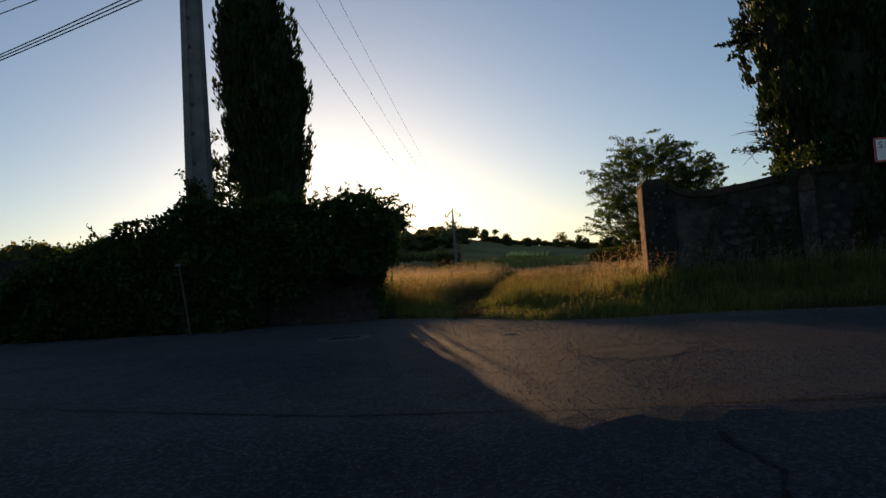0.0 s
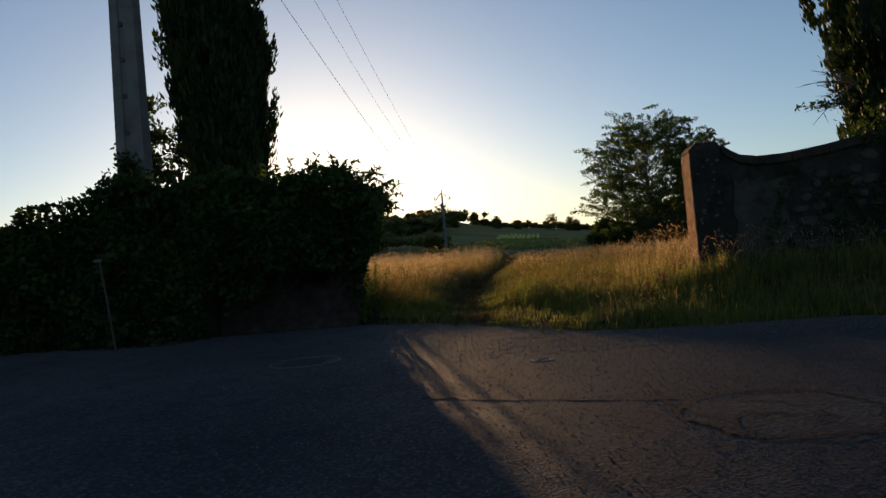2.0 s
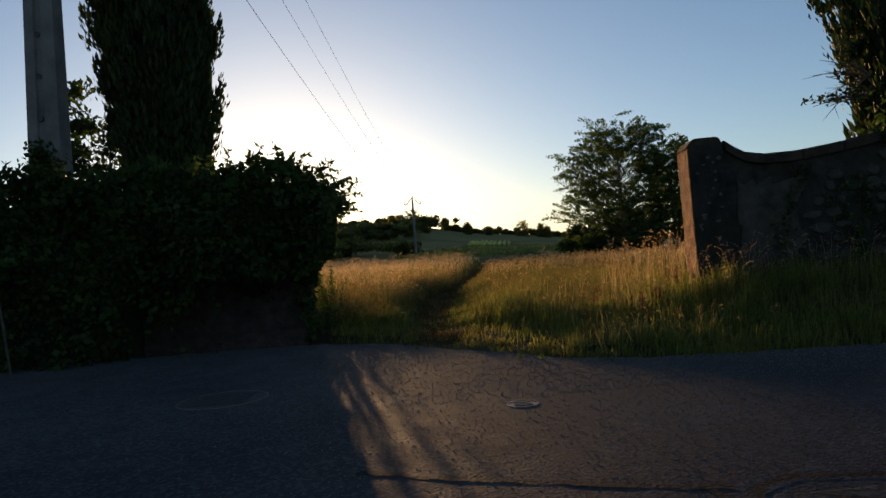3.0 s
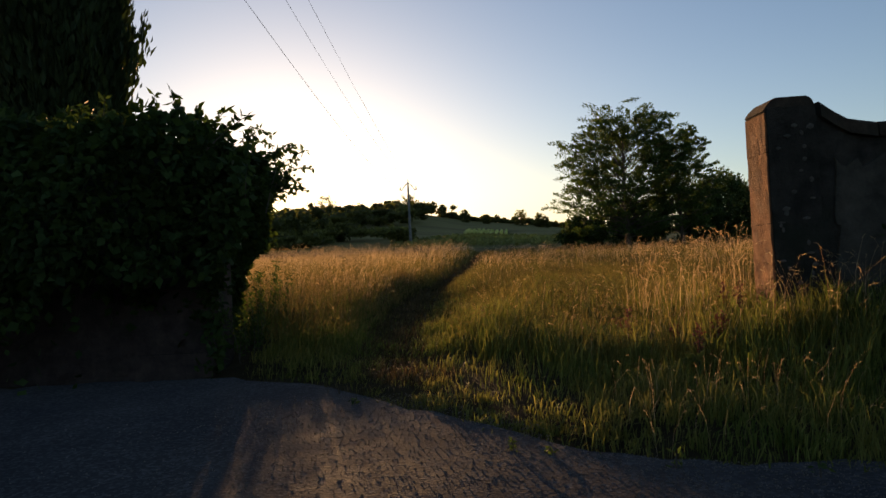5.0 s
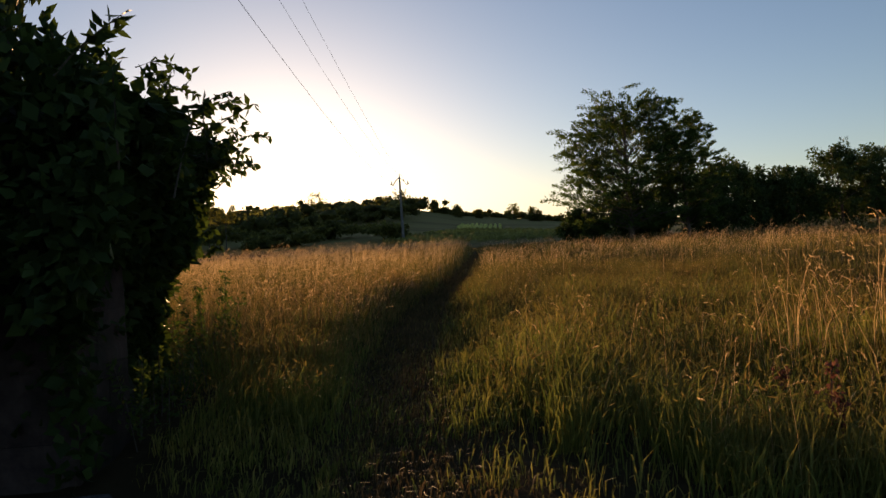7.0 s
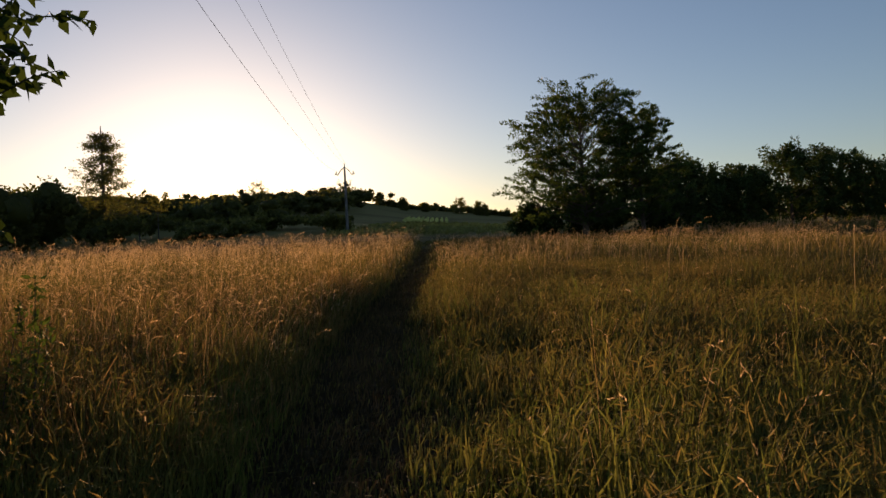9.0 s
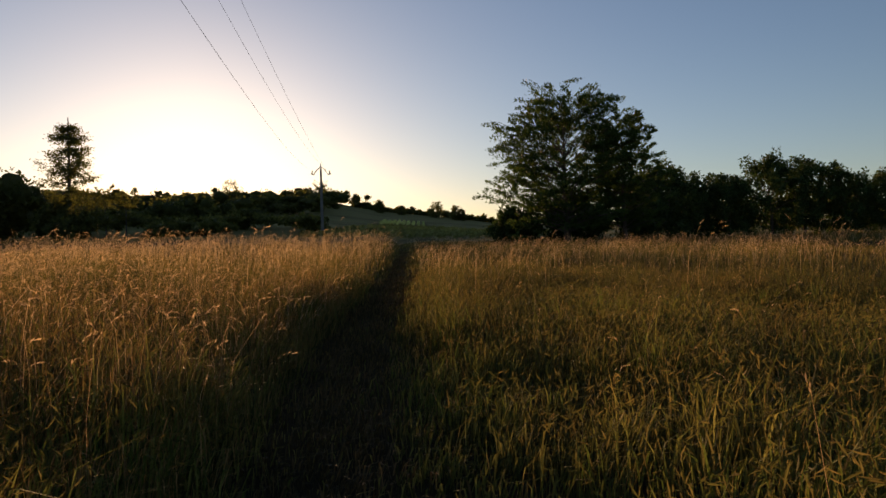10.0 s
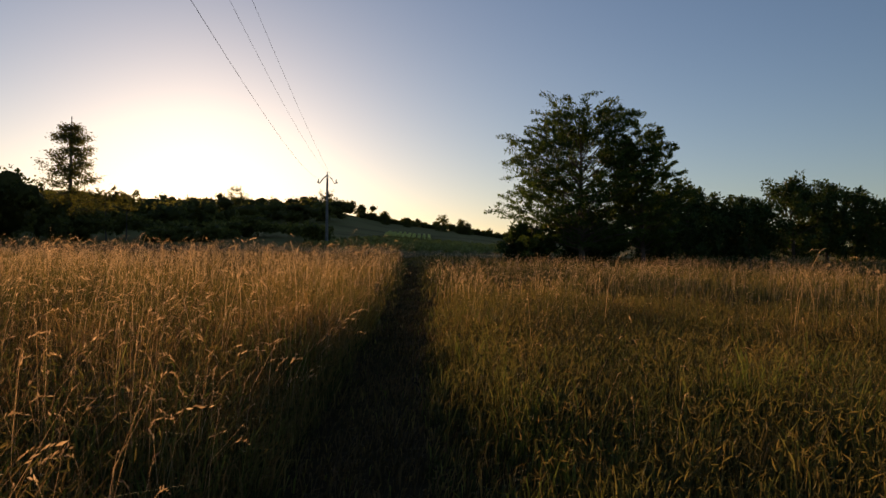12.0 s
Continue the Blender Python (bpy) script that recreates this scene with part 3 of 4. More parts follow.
# ---- sign beside the wall ----
def build_sign():
    base = tagged(new("street_sign"), "white place sign with red border on a steel post", "sign")
    z0 = h(9.1, 15.3)
    bm = tube(bmesh.new(), [(9.2, 15.42, z0 - 0.1), (9.2, 15.42, 3.75)], [0.03, 0.03], 10)
    part("post", bm, M_STEEL, base)
    plate = part("plate", box(bmesh.new(), 8.77, 9.67, 15.36, 15.38, 3.3, 3.83, 0.004), M_SIGN, base)
    for x0, x1, a, b in ((8.77, 8.81, 3.3, 3.83), (9.63, 9.67, 3.3, 3.83), (8.812, 9.628, 3.79, 3.83), (8.812, 9.628, 3.3, 3.34)):
        part("border", box(bmesh.new(), x0, x1, 15.35, 15.359, a, b), M_RED, plate)
    cu = bpy.data.curves.new("letter", "FONT")
    cu.body, cu.size, cu.extrude = "S", 0.2, 0.002
    t = new("letter", cu)
    t.data.materials.append(M_INK)
    t.parent = plate
    t.matrix_world = pose(8.86, 15.355, 3.6, 90, 0, 0)
    for k in range(3):
        part("text_bar", box(bmesh.new(), 9.02 + 0.19 * k, 9.16 + 0.19 * k, 15.354, 15.359, 3.6, 3.74), M_INK, plate)


build_sign()


# ---- the utility pole and its cables ----
def build_pole():
    base = tagged(new("utility_pole"), "tapered grey concrete utility pole with moulded recesses", "utility pole")
    x, y = -7.05, 17.9
    z0, z1 = h(x, y) - 0.2, 11.8
    bm = bmesh.new()
    rows = []
    n = 22
    for k in range(n + 1):
        f = k / n
        w, d = 0.335 - 0.12 * f, 0.22 - 0.07 * f
        z = z0 + (z1 - z0) * f
        g = w * 0.36
        r = 0.06 if k % 2 else 0.035
        ring = [(-w, -d), (-g, -d), (-g * 0.8, -d + r), (g * 0.2, -d + r), (g * 0.4, -d), (w, -d), (w, d), (-w, d)]
        rows.append([bm.verts.new((x + a, y + b, z)) for a, b in ring])
    for r0, r1 in zip(rows, rows[1:]):
        for k in range(8):
            bm.faces.new((r0[k], r0[(k + 1) % 8], r1[(k + 1) % 8], r1[k]))
    bm.faces.new(rows[-1])
    part("shaft", bm, M_CONCRETE, base)
    for k in range(9):
        z = 3.4 + 0.78 * k
        w = (0.33 - 0.11 * (z - z0) / (z1 - z0)) * 0.12
        bm = bmesh.new()
        bmesh.ops.create_cone(bm, cap_ends=True, segments=10, radius1=0.055, radius2=0.055, depth=0.02)
        bmesh.ops.rotate(bm, matrix=Matrix.Rotation(radians(90), 3, "X"), verts=bm.verts)
        bmesh.ops.translate(bm, vec=(x - 0.05, y - 0.222 + 0.07 * (z - z0) / (z1 - z0) + 0.03, z), verts=bm.verts)
        part("bolt_hole", bm, M_INK, base, "dark round hole")
    bm = box(bmesh.new(), x - 0.28, x + 0.28, y - 0.2, y - 0.14, 9.8, 9.92, 0.01)
    part("bracket", bm, M_STEEL, base)


build_pole()


def cable(a, b, sag, radius, label, group, name="cable"):
    a, b = Vector(a), Vector(b)
    n = 36
    pts = [a.lerp(b, k / n) - Vector((0, 0, sag * 4 * (k / n) * (1 - k / n))) for k in range(n + 1)]
    tagged(part(name, tube(bmesh.new(), pts, [radius] * (n + 1), 6), M_WIRE), label, "cable", group)


for k in range(3):
    cable((-7.2, 17.75, 9.86 + 0.13 * k), (-45, 36.5 + 0.6 * k, 10.6 + 0.35 * k), 0.55, 0.02, "thick black overhead cable tied to the pole", "cables on the pole")
cable((-7.2, 17.75, 10.9), (-45, 33.5, 11.6), 0.4, 0.018, "black overhead cable tied to the pole", "cables on the pole")
cable((-7.2, 17.75, 11.2), (-45, 30.0, 9.6), 0.3, 0.01, "thin black overhead cable tied to the pole", "cables on the pole")


# ---- the power line ----
PX, PY = -3.3, 125.0


def build_pylon():
    base = tagged(new("power_pole"), "slim far power pole with angled crossarm", "power pole")
    z0, zt = h(PX, PY) - 0.3, 16.3
    part("mast", tube(bmesh.new(), [(PX, PY, z0), (PX, PY, zt - 0.6)], [0.26, 0.15], 8), M_CONCRETE, base)
    for s in (-1, 1):
        bm = tube(bmesh.new(), [(PX, PY, zt - 0.2), (PX + 0.6 * s, PY, zt - 0.7), (PX + 1.1 * s, PY, zt - 1.45), (PX + 1.5 * s, PY, zt - 1.25)], [0.09] * 4, 6)
        part("crossarm", bm, M_STEEL, base)
        part("insulator", tube(bmesh.new(), [(PX + 1.3 * s, PY, zt - 1.35), (PX + 1.3 * s, PY, zt - 0.8)], [0.1, 0.07], 8), M_STEEL, base)
    part("insulator", tube(bmesh.new(), [(PX, PY, zt - 0.6), (PX, PY, zt + 0.3)], [0.1, 0.07], 8), M_STEEL, base)


build_pylon()
for (ax, az), (nx, nz), sag in (((PX - 1.25, 15.5), (-5.36, 11.4), 2.97), ((PX, 16.55), (-7.94, 18.5), 3.3), ((PX + 0.9, 15.5), (-6.9, 17.4), 2.1)):
    cable((ax, PY, az), (nx, -22, nz), sag, 0.0085, "thin bare power line wire in long sag", "wires of the power line", "power_wire")


# ---- hedge of ivy over the wall ----
HX = [-13.5, -12, -10.3, -8.4, -8.0, -6.8, -5.8, -4.6, -3.5, -2.5, -1.9, -1.6]
HZ = [1.2, 1.9, 2.6, 2.95, 3.25, 3.65, 3.7, 3.65, 3.5, 3.6, 3.2, 2.4]


def hedge_front(x, z):
    """The front of the ivy: it bulges out, and leaves the pillar's foot bare."""
    f = 15.75 + 0.35 * np.sin(x * 1.3) * np.cos(z * 1.1) + 0.25 * np.clip(z - 2.2, 0, 2) + 0.2 * np.sin(x * 3.1 + z * 1.4) * np.sin(z * 2.6 - x * 0.7) + 0.09 * np.sin(x * 7.3 - z * 2) * np.sin(z * 6.1)
    f = f + np.where((x > -3.5) & (z < 1.7), 0.6, 0.0)
    return f + np.clip((-8 - x) * 0.28, 0, 2)


def build_hedge():
    rng = np.random.default_rng(31)
    base = tagged(new("ivy_hedge"), "large dark ivy thicket overgrowing a wall", "hedge")
    # the inner mass, near-black to stand in for shade behind the leaves
    bm = bmesh.new()
    rows = []
    for x in np.linspace(-13, -2.35, 60):
        zt = np.interp(x, HX, HZ) - 0.3
        ring = []
        for k in range(17):
            a = math.pi * k / 16
            z = h(x, 17) - 0.1 + (zt - h(x, 17) + 0.1) * math.sin(a) ** 0.6
            y = (17.6 - 1.5 * math.copysign(abs(math.cos(a)) ** 0.5, math.cos(a)))
            y = max(y, float(hedge_front(x, z)) + 0.3)
            if x > -5.0 and z < 1.95:
                y = max(y, 17.1)
            ring.append(bm.verts.new((x - (0.22 * max(0.0, y - 16.8) if x > -3.6 else 0.0), y + rng.uniform(-0.12, 0.12), z + rng.uniform(-0.1, 0.1))))
        rows.append(ring)
    for r0, r1 in zip(rows, rows[1:]):
        for k in range(16):
            bm.faces.new((r0[k], r0[k + 1], r1[k + 1], r1[k]))
    bm.faces.new(rows[0]), bm.faces.new(rows[-1])
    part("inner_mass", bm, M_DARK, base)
    # leaves on front, top and end
    chunks = []
    n = 26000
    x = rng.uniform(-13.3, -1.75, n)
    zt = np.interp(x, HX, HZ)
    g = H(x, 16.2)
    z = g + (zt - g) * rng.uniform(0, 1, n) ** 0.8
    y = hedge_front(x, z) + np.abs(rng.normal(0, 0.14, n))
    bare = (x > -4.9) & (x < -2.3) & (z < 1.3 + 0.17 * (x + 4.9) + 0.2 * np.sin(x * 5 + 1) + 0.1 * np.sin(x * 13))
    ok = ~(bare & (rng.uniform(0, 1, n) < 0.93)) & (x < np.interp(z, [0.6, 1.5, 2.3], [-2.26, -2.13, -1.75]))
    chunks.append(leaves(rng, np.stack([x, y, z], 1)[ok], 0.12, 0.7, (0, -0.6, -0.5), 1.0))
    n = 15000
    x, y = rng.uniform(-13, -1.7, n), rng.uniform(15.9, 19.3, n)
    z = np.interp(x, HX, HZ) + 0.12 * np.sin(x * 4.7) * np.sin(x * 1.9 + 1) - 0.25 * np.abs(rng.normal(0, 1, n)) - 0.05 * (y - 17.5) ** 2 + 0.12 * np.sin(x * 3.1 + y)
    ok = x < -1.8 - 0.13 * (y - 16.3)
    chunks.append(leaves(rng, np.stack([x, y, z], 1)[ok], 0.12, 0.7, (0, 0, 0.5), 1.0))
    n = 15000
    y = rng.uniform(16.3, 19.8, n)
    z = H(-2, y) + rng.uniform(0.0, 1, n) ** 0.75 * (3.3 - 0.7)
    x = -1.98 - np.where(z > 2.1, 0.13, 0.2) * (y - 16.3) + 0.14 * np.sin(y * 2.3 + z * 1.7) - np.abs(rng.normal(0, 0.13, n)) + np.interp(z, [0.6, 1.5, 2.3, 3.2], [-0.32, -0.27, 0.04, 0.12])
    ok = ~((y < 17.2) & (z < 1.6) & (rng.uniform(0, 1, n) < 0.7))
    chunks.append(leaves(rng, np.stack([x, y, z], 1)[ok], 0.12, 0.7, (0.5, -0.2, -0.4), 1.0))
    tagged(array_mesh("ivy_leaves", *join(chunks), M_IVY, base), kind="stuff")
    # wild shoots that stand out of the top
    bm, tips = bmesh.new(), []
    for k in range(46):
        px, py = (rng.uniform(-10.5, -1.7), rng.uniform(16.0, 17.2)) if k > 16 else (rng.uniform(-3.6, -1.9), rng.uniform(17.0, 18.6))
        pz = float(np.interp(px, HX, HZ)) - 0.25
        L = rng.uniform(0.3, 0.62)
        lean = rng.normal(0, 0.25, 2) + (0.15, 0)
        pts = [(px + lean[0] * f, py + lean[1] * f, pz + L * f + 0.12 * f * (1 - f)) for f in (0, 0.35, 0.7, 1.0)]
        tube(bm, pts, [0.008, 0.007, 0.005, 0.003], 5)
        for f in np.linspace(0.35, 1, 9):
            tips += [(px + lean[0] * f, py + lean[1] * f, pz + L * f + 0.12 * f * (1 - f))] * 3
    tagged(part("shoot", bm, M_BARK, base), kind="stuff")
    tagged(array_mesh("shoot_leaves", *leaves(rng, np.array(tips), 0.12, 0.42, (0, 0, -0.1), 1.2), M_IVY, base), kind="stuff")
    # ivy that climbs the foot of the concrete pole
    q = rng.uniform(0, 1, 1500)
    p = np.stack([-7.05 + rng.normal(0, 0.26, 1500) * (1.1 - 0.6 * q), 17.62 - np.abs(rng.normal(0, 0.06, 1500)), 3.2 + 1.1 * q ** 1.4 + 0.15 * rng.normal(0, 1, 1500)], 1)
    tagged(array_mesh("pole_ivy", *leaves(rng, p, 0.1, 0.7, (0, -0.4, -0.5), 1.0), M_IVY, base), kind="stuff")
    # hanging sprays at the gate end
    bm, tips = bmesh.new(), []
    for k in range(60):
        py, pz = rng.uniform(16.8, 19.8), rng.uniform(1.0, 3.6)
        px = -2.0 - (0.13 if pz > 2.1 else 0.2) * (py - 16.3) - (0.3 if pz < 2.0 else 0.0)
        L = rng.uniform(0.2, 0.5) if pz > 2.7 else rng.uniform(0.08, 0.2)
        pts = [(px + L * f, py + 0.1 * f, pz + 0.25 * f - L * 0.75 * f * f) for f in (0, 0.3, 0.6, 0.85, 1)]
        tube(bm, pts, [0.006, 0.005, 0.005, 0.004, 0.002], 5)
        for f in np.linspace(0.2, 1, 12):
            tips += [(px + L * f, py + 0.1 * f, pz + 0.25 * f - L * 0.75 * f * f)] * 2
    for k in range(12):
        py, pz, L = rng.uniform(17.6, 19.4), rng.uniform(2.8, 3.5), rng.uniform(0.3, 0.6)
        rise = rng.uniform(-0.1, 0.7)
        pts = [(-2.1 + L * f, py + 0.15 * f, pz + rise * f - 0.45 * L * f * f) for f in (0, 0.3, 0.6, 0.85, 1)]
        tube(bm, pts, [0.006, 0.005, 0.005, 0.004, 0.002], 5)
        for f in np.linspace(0.25, 1, 14):
            tips += [(-2.1 + L * f, py + 0.15 * f, pz + rise * f - 0.45 * L * f * f)] * 2
    tagged(part("hanging_vine", bm, M_BARK, base), kind="stuff")
    tagged(array_mesh("hanging_leaves", *leaves(rng, np.array(tips), 0.09, 0.55, (0.2, 0, -0.5), 1.0), M_IVY, base), kind="stuff")


build_hedge()


# ---- trees ----
def cypress(x, y, top, radius, seed, label, profile, lean=0.0, plumes=1100, heart_mass=0.76):
    """A columnar cypress: trunk, and upright sprays in overlapping plumes."""
    rng = np.random.default_rng(seed)
    base = tagged(new("cypress_tree"), label, "tree", "cypresses at the gateway")
    g = h(x, y)
    part("trunk", tube(bmesh.new(), [(x, y, g - 0.2), (x + 0.05, y, g + 2), (x, y, top - 1)], [0.22, 0.17, 0.04], 9), M_BARK, base)
    # solid dark heart in place of the shade between the sprays
    core = bmesh.new()
    rows = []
    for f in np.linspace(0.06, 0.97, 26):
        r = radius * profile(f) * heart_mass
        cx = x + lean * (1 - f)
        rows.append([core.verts.new((cx + r * (1 + 0.12 * math.sin(5 * a + 9 * f)) * math.cos(a), y + r * math.sin(a), g + (top - g) * f)) for a in np.linspace(0, 2 * math.pi, 19)[:-1]])
    for r0, r1 in zip(rows, rows[1:]):
        for k in range(18):
            core.faces.new((r0[k], r0[(k + 1) % 18], r1[(k + 1) % 18], r1[k]))
    core.faces.new(rows[0][::-1]), core.faces.new(rows[-1])
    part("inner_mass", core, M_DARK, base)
    chunks = []
    up = np.array([0, 0, 1.0])
    for k in range(plumes):
        f = rng.uniform(0.05, 0.95)
        a = rng.uniform(0, 2 * math.pi)
        stray = rng.uniform() < 0.07
        lump = 1 + 0.08 * math.sin(3 * a + 11 * f) + 0.09 * math.sin(5 * a - 31 * f)
        r = radius * profile(f) * lump * (rng.uniform(0.95, 1.06) if stray else rng.uniform(0.6, 0.88))
        L = rng.uniform(0.7, 1.1) if stray else rng.uniform(0.5, 1.0)
        n = 74
        s = rng.uniform(0, 1, n) ** 1.25
        out = np.array([math.cos(a), math.sin(a), 0.0])
        c = np.array([x + lean * (1 - f), y, g + (top - g) * f]) + out * r
        flame = (0.17 * np.clip(s * 5 + 0.3, 0, 1) * (1 - s) ** 0.8 + 0.012)[:, None]
        bow = (0.34 if stray else 0.2) * s * (1 - 0.45 * s)
        p = c + np.outer(s * L, up) + out * bow[:, None] + rng.normal(0, 0.62, (n, 3)) * flame
        chunks.append(leaves(rng, p, 0.19, 0.34, out * 0.25 + up, 0.3))
    tagged(array_mesh("sprays", *join(chunks), M_CYPRESS, base), kind="stuff")
    return base


cypress(-6.33, 20.2, 11.7, 1.14, 41, "tall narrow dark cypress behind the ivy hedge", lambda f: float(np.interp(f, [0, 0.3, 0.4, 0.48, 0.58, 0.67, 0.75, 0.81, 0.88, 1], [0.58, 0.68, 0.82, 0.96, 0.98, 0.92, 0.76, 0.54, 0.3, 0.05])), 0.9, 1500, 0.72)
right_cypress = cypress(9.05, 17.1, 13.0, 1.66, 42, "broad dark cypress behind the wall with dead twigs", lambda f: float(np.interp(f, [0, 0.3, 0.5, 0.75, 0.92, 1], [0.9, 0.97, 1.0, 0.95, 0.6, 0.1])), 0.0, 2100, 0.82)


def branch_fan(parent, start, length, seed, leafy, mat):
    """A stray side branch with forked bare twigs and, where it lives, leaves."""
    rng = np.random.default_rng(seed)
    bm, tips = bmesh.new(), []
    s = np.array(start)
    for k in range(9):
        d = unit(np.array([[-1.0, rng.normal(0, 0.4), rng.normal(0.0, 0.35)]]))[0]
        L = length * rng.uniform(0.6, 1.1)
        pts = [s + d * L * f + np.array([0, 0, -0.18 * L * f * f]) for f in (0, 0.4, 0.75, 1)]
        tube(bm, pts, [0.016, 0.011, 0.007, 0.003], 5)
        for f in (0.35, 0.55, 0.75):
            p = s + d * L * f + np.array([0, 0, -0.18 * L * f * f])
            e = unit(np.array([d + rng.normal(0, 0.55, 3)]))[0]
            tube(bm, [p, p + e * L * 0.2, p + e * L * 0.36], [0.006, 0.004, 0.002], 4)
            tips += [p + e * L * q for q in rng.uniform(0.05, 0.4, leafy)]
    part("side_branch", bm, M_TWIG, parent)
    if leafy:
        tagged(array_mesh("side_leaves", *leaves(rng, np.array(tips), 0.1, 0.5), mat, parent), kind="stuff")


branch_fan(right_cypress, (7.35, 16.6, 4.35), 1.15, 51, 0, M_IVY)
branch_fan(right_cypress, (7.35, 16.6, 4.0), 0.9, 52, 6, M_CYPRESS)
branch_fan(right_cypress, (7.25, 16.7, 6.75), 0.9, 53, 34, M_CYPRESS)
branch_fan(right_cypress, (7.35, 16.6, 4.85), 0.5, 54, 16, M_CYPRESS)


def broadleaf(name, x, y, height, radius, seed, label, leaf, count=9000, leaf_len=0.22, layers=False, trunk=0.25, low=0.18, group="", limbs=26, gap=0.0):
    """A tree: tapered trunk, limbs that fork outward, and leaves in clumps at their ends."""
    rng = np.random.default_rng(seed)
    base = tagged(new(name), label, "tree", group)
    g = h(x, y)
    bm = bmesh.new()
    lean = rng.normal(0, 0.04, 2) * height
    part("trunk", tube(bm, [(x, y, g - 0.3), (x + lean[0] * 0.4, y, g + height * 0.3), (x + lean[0], y + lean[1], g + height * 0.82)], [trunk, trunk * 0.75, trunk * 0.12], 9), M_BARK, base)
    tw, centres = bmesh.new(), []
    for k in range(limbs):
        f = low + (0.97 - low) * (k + rng.uniform(0, 0.8)) / limbs
        a = k * 2.4 + rng.uniform(-0.4, 0.4)
        w = math.sin(math.pi * min(1, (f - low) / (1 - low) * 0.80 + 0.17)) ** 0.6
        R = radius * w * rng.uniform(0.75, 1.05)
        p0 = Vector((x + lean[0] * f, y + lean[1] * f, g + height * (f * 0.72)))
        p2 = Vector((x + R * math.cos(a), y + R * math.sin(a), g + height * min(0.98, f * 1.0 + 0.04)))
        p1 = p0.lerp(p2, 0.5) + Vector((0, 0, 0.05 * height * (1 if not layers else 0.3)))
        r0 = trunk * 0.36 * (1 - 0.6 * f)
        tube(tw, [p0, p1, p2], [r0, r0 * 0.6, r0 * 0.12], 5)
        for q in range(8 if layers else 5):
            t = rng.uniform(0.45, 1.05)
            c = p1.lerp(p2, max(0, t * 2 - 1)) if t > 0.5 else p0.lerp(p1, t * 2)
            e = c + Vector(rng.normal(0, 0.13 * radius, 3)) * Vector((1, 1, 0.5 if layers else 0.8)).length / 1.5
            tube(tw, [c, e], [r0 * 0.25, r0 * 0.06], 4)
            centres.append((*e, rng.uniform(0.75, 1.3)))
    tagged(part("branchwork", tw, M_BARK, base), kind="stuff")
    per = max(6, count // len(centres))
    chunks = []
    for cx, cy, cz, s in centres:
        if rng.uniform() < gap:
            continue
        spread = radius * 0.15 * s
        flat = 0.34 if layers else (1.15 if group else 0.7)
        if layers:
            out = np.array([cx - x, cy - y, 0.0])
            out = out / (np.linalg.norm(out) + 0.01) + np.array([rng.normal(0, 0.5), rng.normal(0, 0.5), rng.uniform(0.15, 1.1)])
            out /= np.linalg.norm(out)
            side = np.cross(out, [0, 0, 1.0])
            q = rng.uniform(-0.35, 1, per)
            L = radius * 0.19 * s
            p = np.array([cx, cy, cz]) + np.outer(q * L, out) + np.outer(rng.normal(0, 0.34, per) * L * (1.15 - 0.8 * q), side) + rng.normal(0, 0.055 * L, (per, 3))
            p[:, 2] -= 0.25 * L * q * q
            chunks.append(leaves(rng, p, leaf_len, 0.36, out, 0.8))
            continue
        p = unit(rng.normal(0, 1, (per, 3))) * (rng.uniform(0.05, 1, per) ** 0.4)[:, None] * np.array([spread, spread, spread * flat]) * (1.2 if group else 1.5)
        chunks.append(leaves(rng, p + np.array([cx, cy, cz]), leaf_len, 0.5, (0, 0, 0.3 if group else -0.15), 1.2))
    tagged(array_mesh("crown", *join(chunks), leaf, base), kind="stuff")
    return base


broadleaf("acacia_tree", 20.2, 79, 13.7, 6.5, 61, "large acacia tree with layered feathery crown in the meadow", M_ACACIA, 64000, 0.27, True, 0.32, 0.1, limbs=84)
broadleaf("acacia_tree", 25.4, 78, 11.6, 3.7, 62, "smaller acacia tree beside the large one", M_ACACIA, 24000, 0.27, True, 0.22, 0.12, limbs=40)
for k, (tx, ty, hh, rr) in enumerate(((33.5, 86, 7.6, 4.2), (37.5, 88, 6.2, 3.6), (41.5, 88, 6.6, 3.0), (46.5, 88, 8.7, 3.8), (51.0, 89, 8.4, 3.4), (55.5, 88, 7.2, 3.2), (60, 87, 6.6, 3.6), (65, 88, 7.4, 4), (71, 90, 8, 4.5), (29.5, 84, 6.5, 3.8), (17, 86, 3.0, 2.5), (22.5, 85, 4.5, 3.4))):
    broadleaf("grove_tree", tx, ty, hh, rr, 70 + k, "dense dark green tree of the grove behind the meadow", M_GROVE, 11000, 0.34, False, 0.2, 0.05, "trees of the grove", limbs=26)
broadleaf("elder_tree", -7.55, 20.7, 5.6, 1.15, 90, "slim elder shrub behind the concrete pole", M_IVY, 4500, 0.15, False, 0.08, 0.2, limbs=18)


